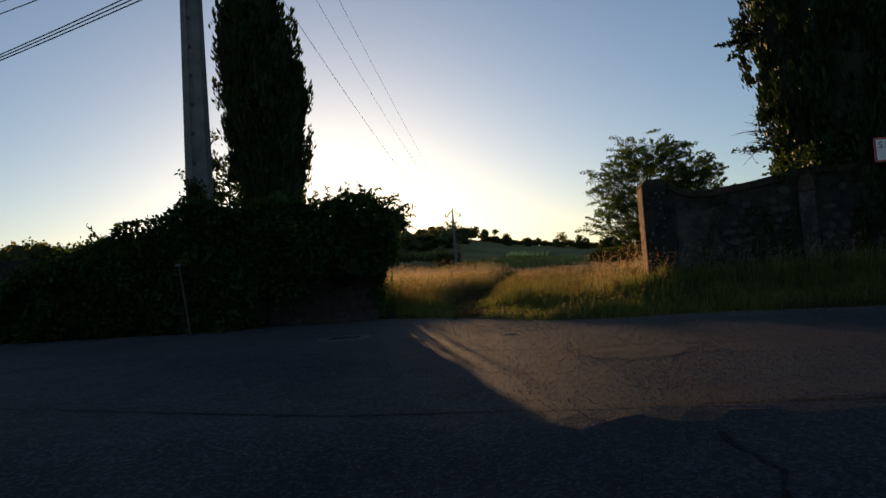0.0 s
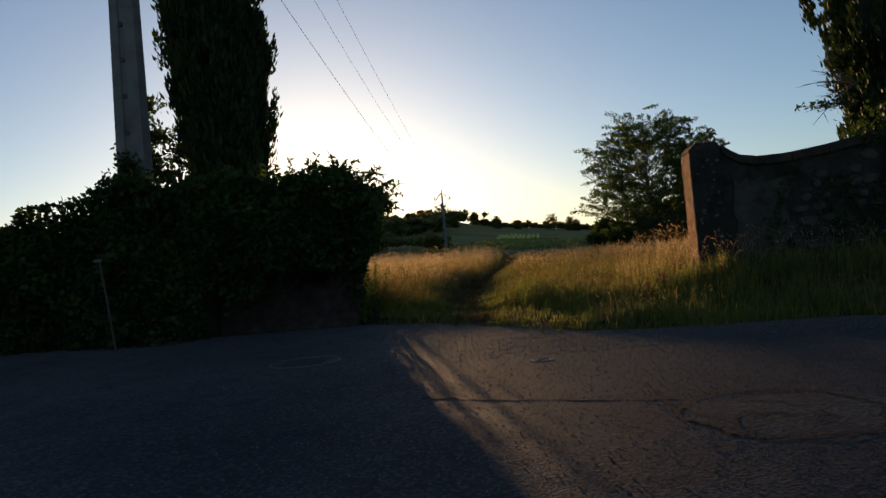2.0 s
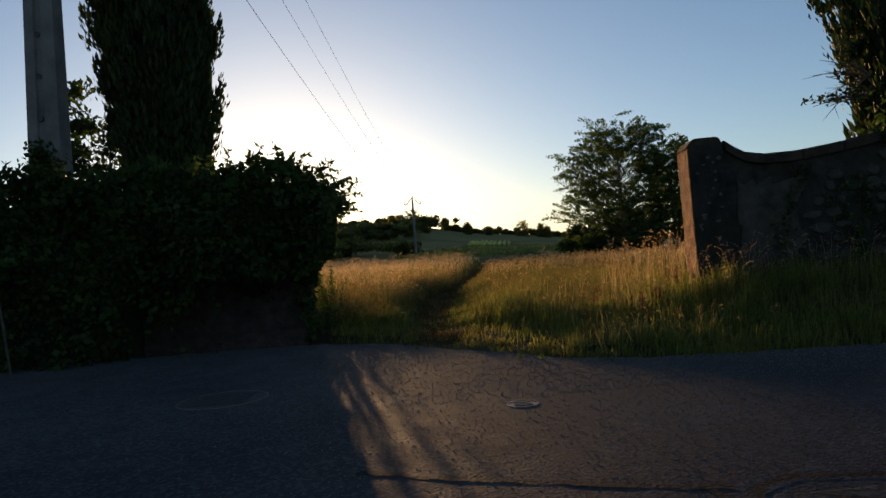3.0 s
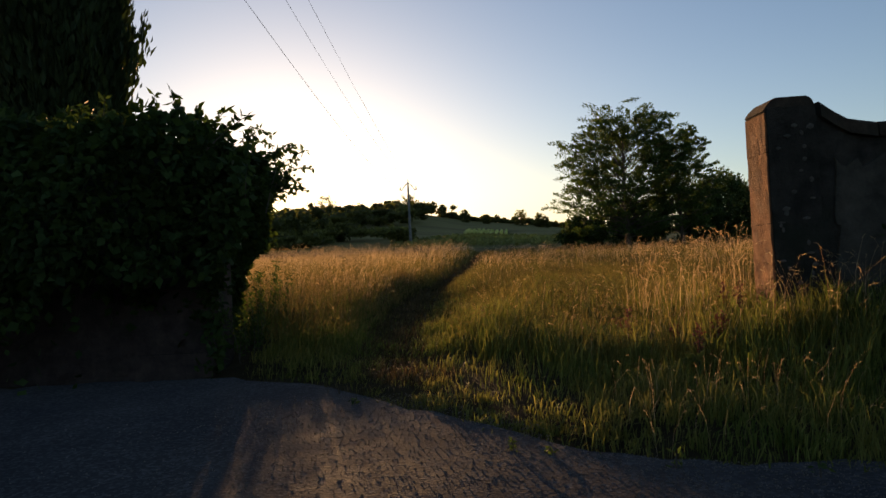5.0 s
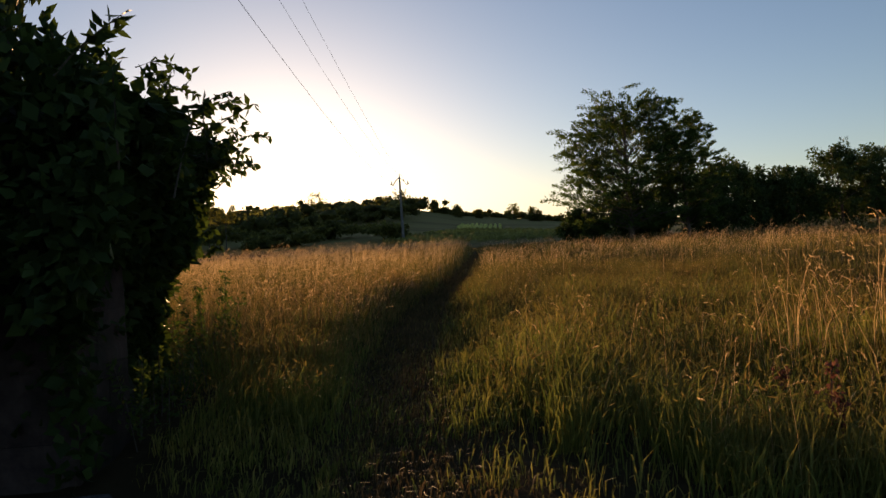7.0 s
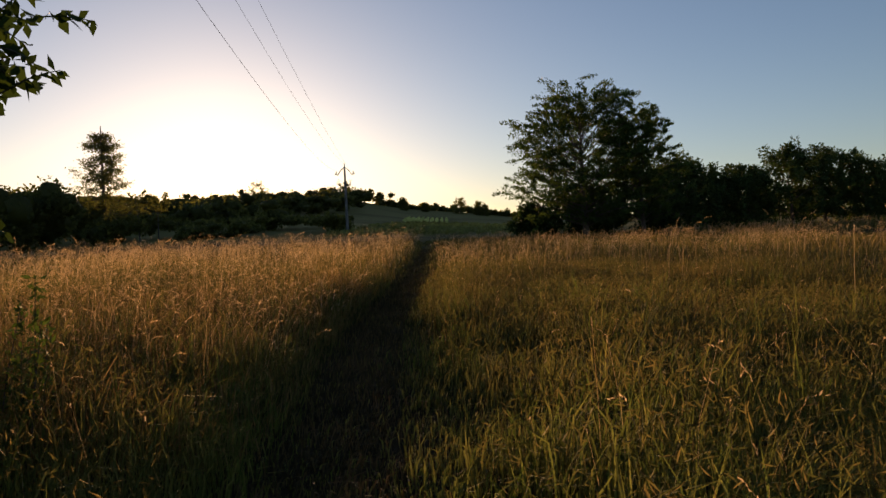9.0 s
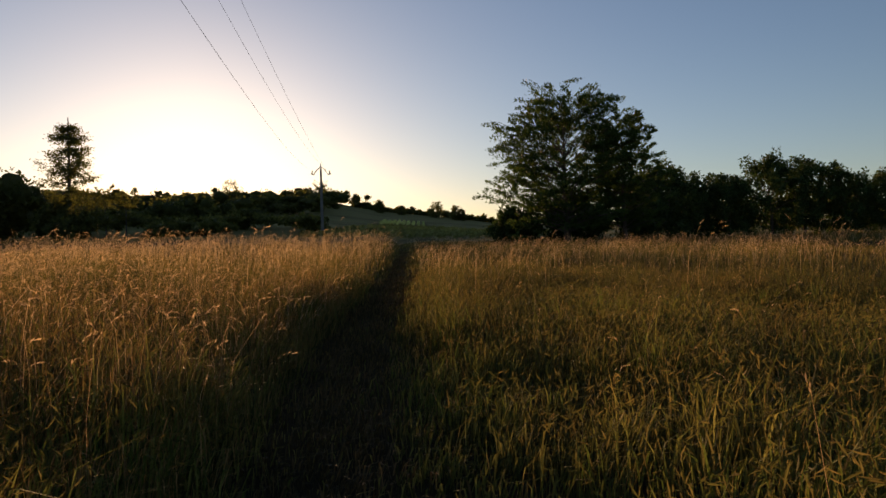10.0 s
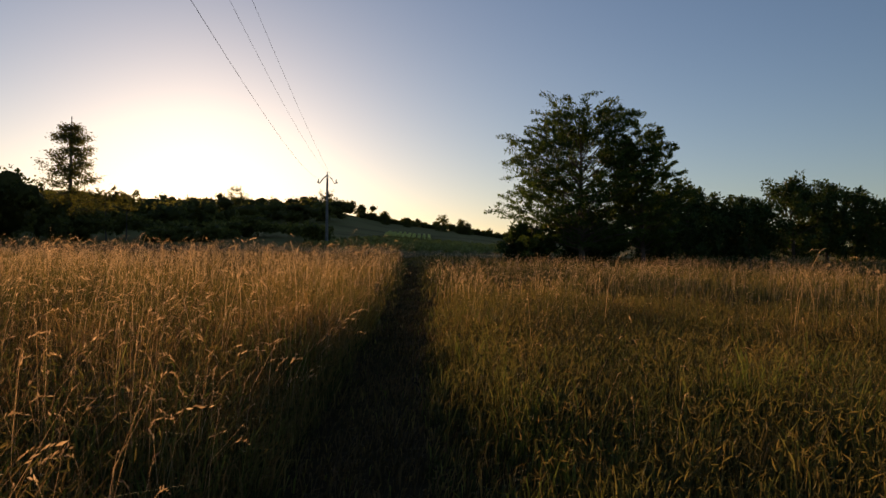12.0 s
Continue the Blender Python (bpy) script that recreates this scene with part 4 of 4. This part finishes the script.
# ---- far hill: conifer, woods, vineyard ----
def conifer(x, y, height, seed, label, name="fir_tree"):
    rng = np.random.default_rng(seed)
    base = tagged(new(name), label, "tree")
    g = h(x, y)
    part("trunk", tube(bmesh.new(), [(x, y, g), (x, y, g + height)], [0.42, 0.07], 8), M_BARK, base)
    bm, chunks = bmesh.new(), []
    tiers = 15
    for k in range(tiers * 4):
        f = 0.12 + 0.86 * (k // 4 + rng.uniform(-0.5, 0.5)) / tiers
        a = k * 1.75 + rng.uniform(-0.4, 0.4)
        R = height * 0.36 * (1.06 - f) ** 0.9 * rng.uniform(0.5, 1.25) + 0.03 * height
        p0 = Vector((x, y, g + height * f))
        d = Vector((math.cos(a), math.sin(a), 0))
        p1 = p0 + d * R * 0.6 + Vector((0, 0, -0.14 * R))
        p2 = p0 + d * R + Vector((0, 0, 0.02 * R))
        tube(bm, [p0, p1, p2], [0.0045 * height, 0.003 * height, 0.001 * height], 4)
        for q in range(7):
            t = rng.uniform(0.25, 1.05)
            c = np.array(p0.lerp(p1, t / 0.6) if t < 0.6 else p1.lerp(p2, (t - 0.6) / 0.4))
            w = 0.026 * height
            p = c + rng.normal(0, 1, (34, 3)) * [w, w, w * 0.7] + [0, 0, -0.3 * w]
            chunks.append(leaves(rng, p, 0.02 * height, 0.4, np.array(d) * 0.5, 1.0))
    tagged(part("branchwork", bm, M_BARK, base), kind="stuff")
    tagged(array_mesh("needles", *join(chunks), M_WOODS_HAZED, base), kind="stuff")


conifer(-41.1, 130, 18.3, 101, "tall ragged fir tree on the hillside")
for fx, fz in ((-35.9, 7.8), (-33.1, 7.4)):
    broadleaf("flat_topped_tree", fx, 130, fz, 1.9, int(-fx), "small flat-topped tree on the hillside", M_WOODS_HAZED, 1500, 0.35, True, 0.12, 0.7, limbs=9)


def ball():
    """Places and triangles of a round lump."""
    bm = bmesh.new()
    bmesh.ops.create_icosphere(bm, subdivisions=2, radius=1)
    bm.verts.index_update()
    v, t = np.array([q.co[:] for q in bm.verts]), np.array([[q.index for q in f.verts] for f in bm.faces])
    bm.free()
    return v, t


BALL_V, BALL_T = ball()


def woods(name, places, seed, label, leaf=0.7, per=320):
    """Far trees as one mass of leaf clumps of uneven height."""
    rng = np.random.default_rng(seed)
    chunks = []
    for x, y, hh, r in places:
        g = h(x, y)
        sub = rng.uniform(0.55, 1.0, 5)
        for s in sub:
            c = np.array([x + rng.normal(0, r * 0.4), y + rng.normal(0, r * 0.4), g + hh * rng.uniform(0.12, 0.78)])
            p = c + unit(rng.normal(0, 1, (per // 5, 3))) * (rng.uniform(0, 1, per // 5) ** 0.4)[:, None] * np.array([r * 0.62 * s, r * 0.62 * s, hh * 0.3 * s])
            p[:, 2] = np.maximum(p[:, 2], H(p[:, 0], p[:, 1]))
            chunks.append(leaves(rng, p, leaf, 0.7))
            chunks.append((c + BALL_V * rng.uniform(0.65, 1.15, (len(BALL_V), 1)) * np.array([r * 0.42 * s, r * 0.42 * s, hh * 0.21 * s]), BALL_T))
    tagged(array_mesh(name, *join(chunks), M_WOODS_HAZED), label, "woods", kind="stuff")


rw = np.random.default_rng(7)
belt = []
for k in range(210):
    az = rw.uniform(-42, -0.5)
    d = rw.uniform(140, 315) if az < -8 else rw.uniform(215, 318)
    belt.append((d * math.tan(radians(az)), 10 + d, rw.uniform(5.0, 8.0), rw.uniform(4.0, 6.5)))
for az in np.arange(-44, 2, 0.6):
    d = 305 + rw.uniform(-8, 8)
    belt.append((d * math.tan(radians(az)), 10 + d, rw.uniform(4.5, 7.0), rw.uniform(3.0, 4.5)))
for az in np.arange(1, 14, 0.2):
    d = 308 + rw.uniform(-4, 4)
    belt.append((d * math.tan(radians(az)), 10 + d, rw.choice((1.4, 1.8, 2.3, 3.2)), rw.uniform(1.6, 2.6)))
woods("far_woods", belt, 17, "far wooded hillside with an uneven skyline", 0.75, 300)
near = []
for k in range(40):
    az = rw.uniform(-46, -20.3)
    d = rw.uniform(95, 125)
    near.append((d * math.tan(radians(az)), 10 + d, rw.uniform(8.8, 10.8), rw.uniform(4.0, 5.5)))
for k in range(22):
    az = rw.uniform(-22, -2.5)
    d = rw.uniform(115, 150)
    near.append((d * math.tan(radians(az)), 10 + d, rw.uniform(2.0, 4.5), rw.uniform(2.5, 4.5)))
woods("hedgerow", near, 18, "dark bushes along the far side of the meadow", 0.6, 700)
woods("far_hedge", [(60 + 3.5 * k, 128 + rw.uniform(-4, 4), rw.uniform(5, 9), 3.5) for k in range(24)], 19, "line of dark trees far behind the grove", 0.7, 300)
for k, (az, hh) in enumerate(((2.9, 5.0), (7.4, 6.2), (8.9, 5.6), (9.4, 4.6), (4.6, 3.6), (-1.7, 9), (-8.6, 10.5))):
    d = 285
    broadleaf("ridge_tree", d * math.tan(radians(az)), 10 + d, hh, hh * 0.42, 120 + k, "small far tree on the ridge", M_WOODS_HAZED, 1700, 0.55, False, 0.18, 0.0, limbs=22)


def vineyard(x0, x1, y0, y1, step, label, mat, size, heading, tall=1.25, loose=0.22):
    """Rows of vines on the slope, one hedge of leaves a row."""
    rng = np.random.default_rng(int(y0))
    base = tagged(new("vineyard"), label, "vineyard")
    for k, x in enumerate(np.arange(x0, x1, step)):
        n = 420
        t = rng.uniform(0, 1, n)
        px = x + heading * (t - 0.5) + rng.normal(0, loose, n)
        py = y0 + (y1 - y0) * t
        p = np.stack([px, py, H(px, py) + rng.uniform(0.1, tall, n)], 1)
        tagged(array_mesh("vine", *leaves(rng, p, size, 0.8), mat, base), kind="stuff")


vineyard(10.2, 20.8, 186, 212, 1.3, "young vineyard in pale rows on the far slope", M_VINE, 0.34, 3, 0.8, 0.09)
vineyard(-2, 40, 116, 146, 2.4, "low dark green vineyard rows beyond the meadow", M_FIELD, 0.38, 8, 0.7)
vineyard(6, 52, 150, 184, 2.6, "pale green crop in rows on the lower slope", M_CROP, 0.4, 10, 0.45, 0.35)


# ---- meadow ----
def sward_height(x, y):
    """How tall the grass stands: low by the road and in the lane, tall to both sides."""
    d = np.abs(x - track(y))
    lane = np.clip((d - 0.25 * np.clip((45 - y) / 20, 0.3, 1)) / np.where(x < track(y), 0.7, 0.95), 0, 1)
    mouth = np.clip(1 - np.abs(x - 0.6) / 2.6, 0, 1)
    verge = np.clip((y - edge(x) - 2.3 * mouth - 0.25 * np.sin(2.3 * x)) / (2.6 - 1.5 * mouth), 0, 1)
    lumps = 0.09 * np.sin(3.1 * x + 2.0 * np.sin(1.9 * y)) * np.sin(2.7 * y + x) + 0.10 * np.sin(x * 0.8 + 1.3 * np.sin(y * 0.5)) + 0.07 * np.sin(2.3 * x + 1.1 * y) * np.sin(1.7 * y - x)
    tall = np.where(x < track(y), np.interp(y, [19, 27], [0.6, 0.84]), np.interp(y, [16, 20, 27], [0.5, 0.42, 0.46])) + 1.25 * lumps
    rim = np.clip(1 - np.abs(y - edge(x) - 0.35) / 0.5, 0, 1)
    z = 0.12 + 0.04 * np.sin(3 * x + 2 * y) + (tall - 0.13) * lane * (0.1 + 0.9 * verge) + 0.12 * rim * (0.6 + 0.4 * np.sin(6 * x))
    foot = 0.36 + 0.24 * np.clip((y - 13.4) / 1.3, 0, 1) + 0.05 * np.sin(5 * x) * np.sin(4 * y)
    return np.where((x > 2.8) & (y < 16.0), np.maximum(np.minimum(z, foot), 0.8 * foot), z)


def blades(rng, x, y, hgt, width, bend):
    """Bent blades, each a strip of three triangles; all lean a little with the wind."""
    n = len(x)
    a = rng.uniform(0, 2 * np.pi, n)
    f = rng.uniform(0, 2 * np.pi, n)
    z = ground_height(x, y)
    s = np.stack([np.cos(f), np.sin(f), np.zeros(n)], 1) * (width * rng.uniform(0.5, 1.5, n))[:, None]
    d = np.stack([np.cos(a) + 0.35, np.sin(a), np.zeros(n)], 1) * 0.8
    L = (hgt * (0.25 + 0.88 * rng.uniform(0, 1, n) ** 1.35))[:, None]
    b = np.minimum(bend * rng.uniform(0.2, 2.2, n), 0.85)[:, None]
    p = np.stack([x, y, z], 1)
    up = np.array([0, 0, 1.0])
    m = p + up * L * 0.6 + d * L * b * 0.3
    t = p + up * L * (1 - 0.42 * b) + d * L * b
    v = np.stack([p - s * 0.7, p + s * 0.7, m - s, m + s, t], 1).reshape(-1, 3)
    i = np.arange(n)[:, None] * 5
    return v, np.concatenate([i + [0, 1, 3], i + [0, 3, 2], i + [2, 3, 4]])


def seed_stalks(rng, x, y, hgt, thick, head):
    """Thin curved stems, each with a slim nodding head of small scales."""
    n = len(x)
    z = ground_height(x, y)
    a = rng.uniform(0, 2 * np.pi, n)
    d = np.stack([np.cos(a) + 0.3, np.sin(a), np.zeros(n)], 1) * rng.uniform(0.1, 0.65, n)[:, None]
    p = np.stack([x, y, z], 1)
    L = (hgt * rng.uniform(0.7, 1.2, n))[:, None]
    up = np.array([0, 0, 1.0])
    s = np.stack([np.cos(a + 1.5), np.sin(a + 1.5), np.zeros(n)], 1) * thick
    m = p + up * L * 0.62 + d * L * 0.25
    t = p + up * L + d * L * 0.95
    v = np.stack([p - s, p + s, m - s, m + s, t - s * 0.6, t + s * 0.6], 1).reshape(-1, 3)
    i = np.arange(n)[:, None] * 6
    out = [(v, np.concatenate([i + [0, 1, 3], i + [0, 3, 2], i + [2, 3, 5], i + [2, 5, 4]]))]
    ax = unit(t - m)
    nod = unit(ax + unit(d) * rng.uniform(0, 1.3, n)[:, None] - up * rng.uniform(0, 0.8, n)[:, None])
    long = rng.uniform(0.6, 1.5, n)[:, None]
    for k in range(7):
        f = k / 7
        q = t + (ax * (1 - f) + nod * f) * head * long * f
        out.append(leaves(rng, q, head * 0.26, 0.3, ax * (1 - f) + nod * f, 0.4))
    return join(out)


def scatter(rng, x0, x1, y0, y1, density):
    n = int((x1 - x0) * (y1 - y0) * density)
    x, y = rng.uniform(x0, x1, n), rng.uniform(y0, y1, n)
    keep = y > edge(x) + rng.uniform(-0.15, 0.5, n) - 0.25 * np.clip(np.sin(x * 4.1) * np.sin(x * 1.7), 0, 1) + 0.35 * (x > -2) * (x < -0.4)
    keep &= ~((x < -2.0) & (y < 19.0))
    keep &= ~((x > 3.9) & (x < 18) & (y > 15.7) & (y < 16.4))
    trodden = (x > -1.9) & (x < 1.4) & (y > edge(x) + 0.7) & (y < 16.6 + 0.3 * np.sin(2.1 * x))
    keep &= ~trodden | (rng.uniform(0, 1, n) < 0.3)
    return x[keep], y[keep]


rg = np.random.default_rng(77)
x, y = scatter(rg, -7, 9, 12, 34, 520)
hh = sward_height(x, y)
thin_lane = (np.abs(x - track(y)) > 0.4) | (rg.uniform(0, 1, len(x)) < 0.35)
x, y, hh = x[thin_lane], y[thin_lane], hh[thin_lane]
lush = (rg.uniform(0, 1, len(x)) < np.clip(1.15 - (y - edge(x) - 2.0) / 8, 0.12, 1)) | ((x > 3) & (y < 16))
tagged(array_mesh("meadow_grass", *blades(rg, x[~lush], y[~lush], hh[~lush], 0.0036, 0.75), M_GRASS), "tall golden green meadow grass beside the trodden lane", "grass", kind="stuff")
tagged(array_mesh("verge_grass", *blades(rg, x[lush], y[lush], hh[lush], 0.0044, 0.55), M_LUSH), "short green verge grass along the road edge", "grass", kind="stuff")
x, y = scatter(rg, -2, 5, 12.2, 19.5, 420)
tagged(array_mesh("gateway_grass", *blades(rg, x, y, 0.85 * sward_height(x, y), 0.004, 0.6), M_LUSH), "fine short green grass in the open gateway", "grass", kind="stuff")
y = rg.uniform(15.0, 62, 34000)
x = track(y) + rg.normal(0, 0.3, len(y))
tagged(array_mesh("trodden_grass", *blades(rg, x, y, np.full(len(y), 0.15), np.interp(y, [15, 30, 62], [0.0042, 0.006, 0.02]), 1.3), M_THATCH), "short trampled brown grass along the lane", "grass", kind="stuff")


def tufts(rng, cx, cy, tall, per, wide):
    """Clumps of longer blades that fan out from one root."""
    x, y = np.repeat(cx, per) + rng.normal(0, wide, len(cx) * per), np.repeat(cy, per) + rng.normal(0, wide, len(cx) * per)
    return blades(rng, x, y, np.repeat(tall, per), 0.0036, 0.62)


x, y = scatter(rg, -1.6, 9, 12.0, 16.5, 13)
chunks = [tufts(rg, x, y, np.clip(sward_height(x, y), 0.14, 0.6) * rg.uniform(0.9, 1.35, len(x)), 46, 0.045)]
x, y = scatter(rg, -1.5, 7, 16.5, 27, 7)
k = np.abs(x - track(y)) > 0.55
chunks.append(tufts(rg, x[k], y[k], sward_height(x, y)[k] * rg.uniform(0.9, 1.25, k.sum()), 40, 0.06))
tagged(array_mesh("grass_tufts", *join(chunks), M_LUSH), "coarse green grass tufts among the finer blades", "grass", kind="stuff")
x, y = scatter(rg, -6, 1, 19.5, 29, 420)
k = (x < track(y) - 0.45)
tagged(array_mesh("dry_grass", *blades(rg, x[k], y[k], 1.08 * sward_height(x[k], y[k]), 0.0026, 0.55), M_STRAW), "dense straw coloured grass beside the trodden lane", "grass", kind="stuff")
x, y = scatter(rg, -5, 8, 20.5, 30, 480)
k = np.abs(x - track(y)) > 0.4
x, y = x[k], y[k]
tagged(array_mesh("meadow_undergrowth", *blades(rg, x, y, 0.62 * sward_height(x, y), 0.0068, 0.6), M_UNDER), "dense dark green undergrowth beneath the meadow grass", "grass", kind="stuff")
x, y = scatter(rg, -6, 8, 15.5, 34, 420)
hs = sward_height(x, y)
k = hs > 0.3
x, y, hs = x[k], y[k], hs[k]
p = np.stack([x, y, ground_height(x, y) + hs * rg.uniform(0.5, 1.0, len(x))], 1)
tagged(array_mesh("meadow_herbs", *leaves(rg, p, 0.06, 0.12, (0.1, 0, 0.7), 1.0), M_GRASS), "small dry leaves and husks among the meadow grass", "grass", kind="stuff")
chunks = []
for x0, x1, y0, y1, den, w in ((-18, 26, 34, 58, 75, 0.011), (-18, -7, 19, 34, 80, 0.01), (9, 24, 16.5, 34, 80, 0.01), (-60, 75, 58, 96, 13, 0.032)):
    x, y = scatter(rg, x0, x1, y0, y1, den)
    chunks.append(blades(rg, x, y, sward_height(x, y), w, 0.4))
tagged(array_mesh("far_meadow_grass", *join(chunks), M_GRASS), "wide field of tall golden grass", "grass", kind="stuff")
# wall-foot grass takes the darker blade colour to deepen the wall's shade
x, y = scatter(rg, 4, 20, 10, 15.7, 200)
tagged(array_mesh("wall_foot_grass", *blades(rg, x, y, sward_height(x, y), 0.007, 0.5), M_UNDER), "green grass at the wall foot, shade put into its colour", "grass", kind="stuff")
chunks = []
for x0, x1, y0, y1, den, th, hd in ((-7, 9, 13.8, 34, 24, 0.0008, 0.07), (-3, 5.5, 15.5, 20.5, 26, 0.0008, 0.07), (-16, 24, 34, 58, 9, 0.0025, 0.13), (-50, 70, 58, 96, 1.6, 0.006, 0.2)):
    x, y = scatter(rg, x0, x1, y0, y1, den)
    hs = sward_height(x, y)
    k = (hs > 0.42) & (np.abs(x - track(y)) > 0.5) & ((rg.uniform(0, 1, len(x)) < np.where((x < track(y)) & (y > 21.0), 0.9, np.interp(y, [14.5, 16.5, 21, 27, 31], [1, 0.2, 0.08, 0.12, 0.5]))) | (y > 34))
    chunks.append(seed_stalks(rg, x[k], y[k], hs[k] + rg.uniform(0.03, 1, k.sum()) * np.where(x[k] < track(y[k]), 0.34, 0.2), th, hd))
x, y = rg.uniform(2.7, 4.8, 210), rg.uniform(15.9, 17.8, 210)
k = ~((x > 3.85) & (y > 15.6) & (y < 16.5))
chunks.append(seed_stalks(rg, x[k], y[k], np.full(k.sum(), 0.9), 0.0013, 0.09))
for cx, cy, sx, sy, n, tall in ((9.0, 28, 2.2, 2.5, 70, 1.15), (-4.5, 29, 2.5, 2.5, 110, 1.15), (-1.8, 33, 1.2, 2.0, 50, 1.15), (-8, 33, 3, 3, 90, 1.2)):
    x, y = rg.normal(cx, sx, n), rg.normal(cy, sy, n)
    x = np.where(np.abs(x - track(y)) < 0.7, cx + (cx > 0) - 2 * (cx < 0), x)
    chunks.append(seed_stalks(rg, x, y, np.full(n, tall), 0.0018, 0.14))
x, y = rg.uniform(-5.5, 0.2, 620), rg.uniform(21.3, 28, 620)
k = x < track(y) - 0.6
chunks.append(seed_stalks(rg, x[k], y[k], sward_height(x[k], y[k]) + rg.uniform(0.0, 0.22, k.sum()), 0.0009, 0.1))
x, y = rg.uniform(3.4, 8.5, 130), rg.uniform(14.3, 15.6, 130)
chunks.append(seed_stalks(rg, x, y, np.full(130, 0.7), 0.0012, 0.08))
x, y = rg.uniform(1.6, 5.6, 150), rg.uniform(12.7, 14.0, 150)
chunks.append(seed_stalks(rg, x, y, np.full(150, 0.34), 0.0009, 0.05))
tagged(array_mesh("grass_seed_heads", *join(chunks), M_SEED), "pale feathery seed heads above the meadow grass", "grass", kind="stuff")


def weeds():
    """Dock plants with reddish spikes and broad leaves by the gate pillar."""
    rng = np.random.default_rng(83)
    for k in range(9):
        x, y = rng.uniform(2.2, 3.7), rng.uniform(14.8, 16.8)
        base = tagged(new("dock_plant"), "dock weed with rusty red flower spikes in grass", "weed", "docks by the pillar")
        g = float(ground_height(x, y))
        hgt = rng.uniform(0.35, 0.6)
        part("stem", tube(bmesh.new(), [(x, y, g - 0.02), (x + 0.03, y, g + hgt)], [0.006, 0.003], 5), M_BARK, base)
        s = rng.uniform(0.45, 1, 90)
        p = np.stack([x + 0.03 * s + rng.normal(0, 0.022, 90), y + rng.normal(0, 0.022, 90), g + hgt * s], 1)
        tagged(array_mesh("flower_spike", *leaves(rng, p, 0.03, 0.8), M_DOCK, base), kind="stuff")
        q = np.stack([np.full(16, x), np.full(16, y), g + hgt * rng.uniform(0.02, 0.4, 16)], 1)
        tagged(array_mesh("leaves", *leaves(rng, q, 0.2, 0.35, (0, 0, 0.4), 1.0), M_LUSH, base), kind="stuff")


weeds()


def leafy_weeds():
    """Leafy stems beside the ivy, and small plants in the broken road edge."""
    rng = np.random.default_rng(88)
    spots = [(rng.uniform(-2.5, -2.1), rng.uniform(17.0, 18.8), rng.uniform(0.35, 0.7)) for k in range(16)]
    spots += [(rng.uniform(-2.7, -2.2), rng.uniform(18.8, 20.8), rng.uniform(0.6, 1.15)) for k in range(12)]
    spots += [(0.72, 12.95, 0.16), (0.95, 12.85, 0.12), (2.3, 12.2, 0.15), (-0.5, 14.5, 0.12), (1.6, 12.45, 0.14)]
    for x, y, hgt in spots:
        base = tagged(new("leafy_weed"), "leafy green weed growing at the meadow edge" if hgt > 0.3 else "small leafy weed rooted in the broken road edge", "weed", "weeds at the gateway")
        g = float(ground_height(x, y))
        lean = rng.normal(0, 0.12, 2) * hgt
        n = int(110 * hgt) if hgt > 0.3 else 22
        part("stem", tube(bmesh.new(), [(x, y, g - 0.02), (x + lean[0] * 0.4, y + lean[1] * 0.4, g + hgt * 0.5), (x + lean[0], y + lean[1], g + hgt)], [0.006, 0.005, 0.002], 5), M_BARK, base)
        s = rng.uniform(0.1, 1, n)
        p = np.stack([x + lean[0] * s + rng.normal(0, 0.02, n), y + lean[1] * s + rng.normal(0, 0.02, n), g + hgt * s], 1)
        tagged(array_mesh("leaves", *leaves(rng, p, 0.06 if hgt > 0.3 else 0.045, 0.4, (0, 0, 0.25), 1.1), M_ACACIA, base), kind="stuff")


leafy_weeds()


def stake():
    base = tagged(new("wooden_stake"), "grey wooden stake with pale top in the hedge foot", "stake")
    x, y = -6.6, 15.35
    g = h(x, y)
    part("stake_body", tube(bmesh.new(), [(x + 0.2, y, g - 0.1), (x + 0.1, y, g + 0.8), (x, y, g + 1.55)], [0.02, 0.019, 0.017], 8), M_STAKE, base)
    bm = box(bmesh.new(), x - 0.1, x + 0.05, y - 0.018, y + 0.018, g + 1.56, g + 1.61, 0.012)
    part("pale_top", bm, M_CONCRETE, base, "pale weathered plate")


stake()
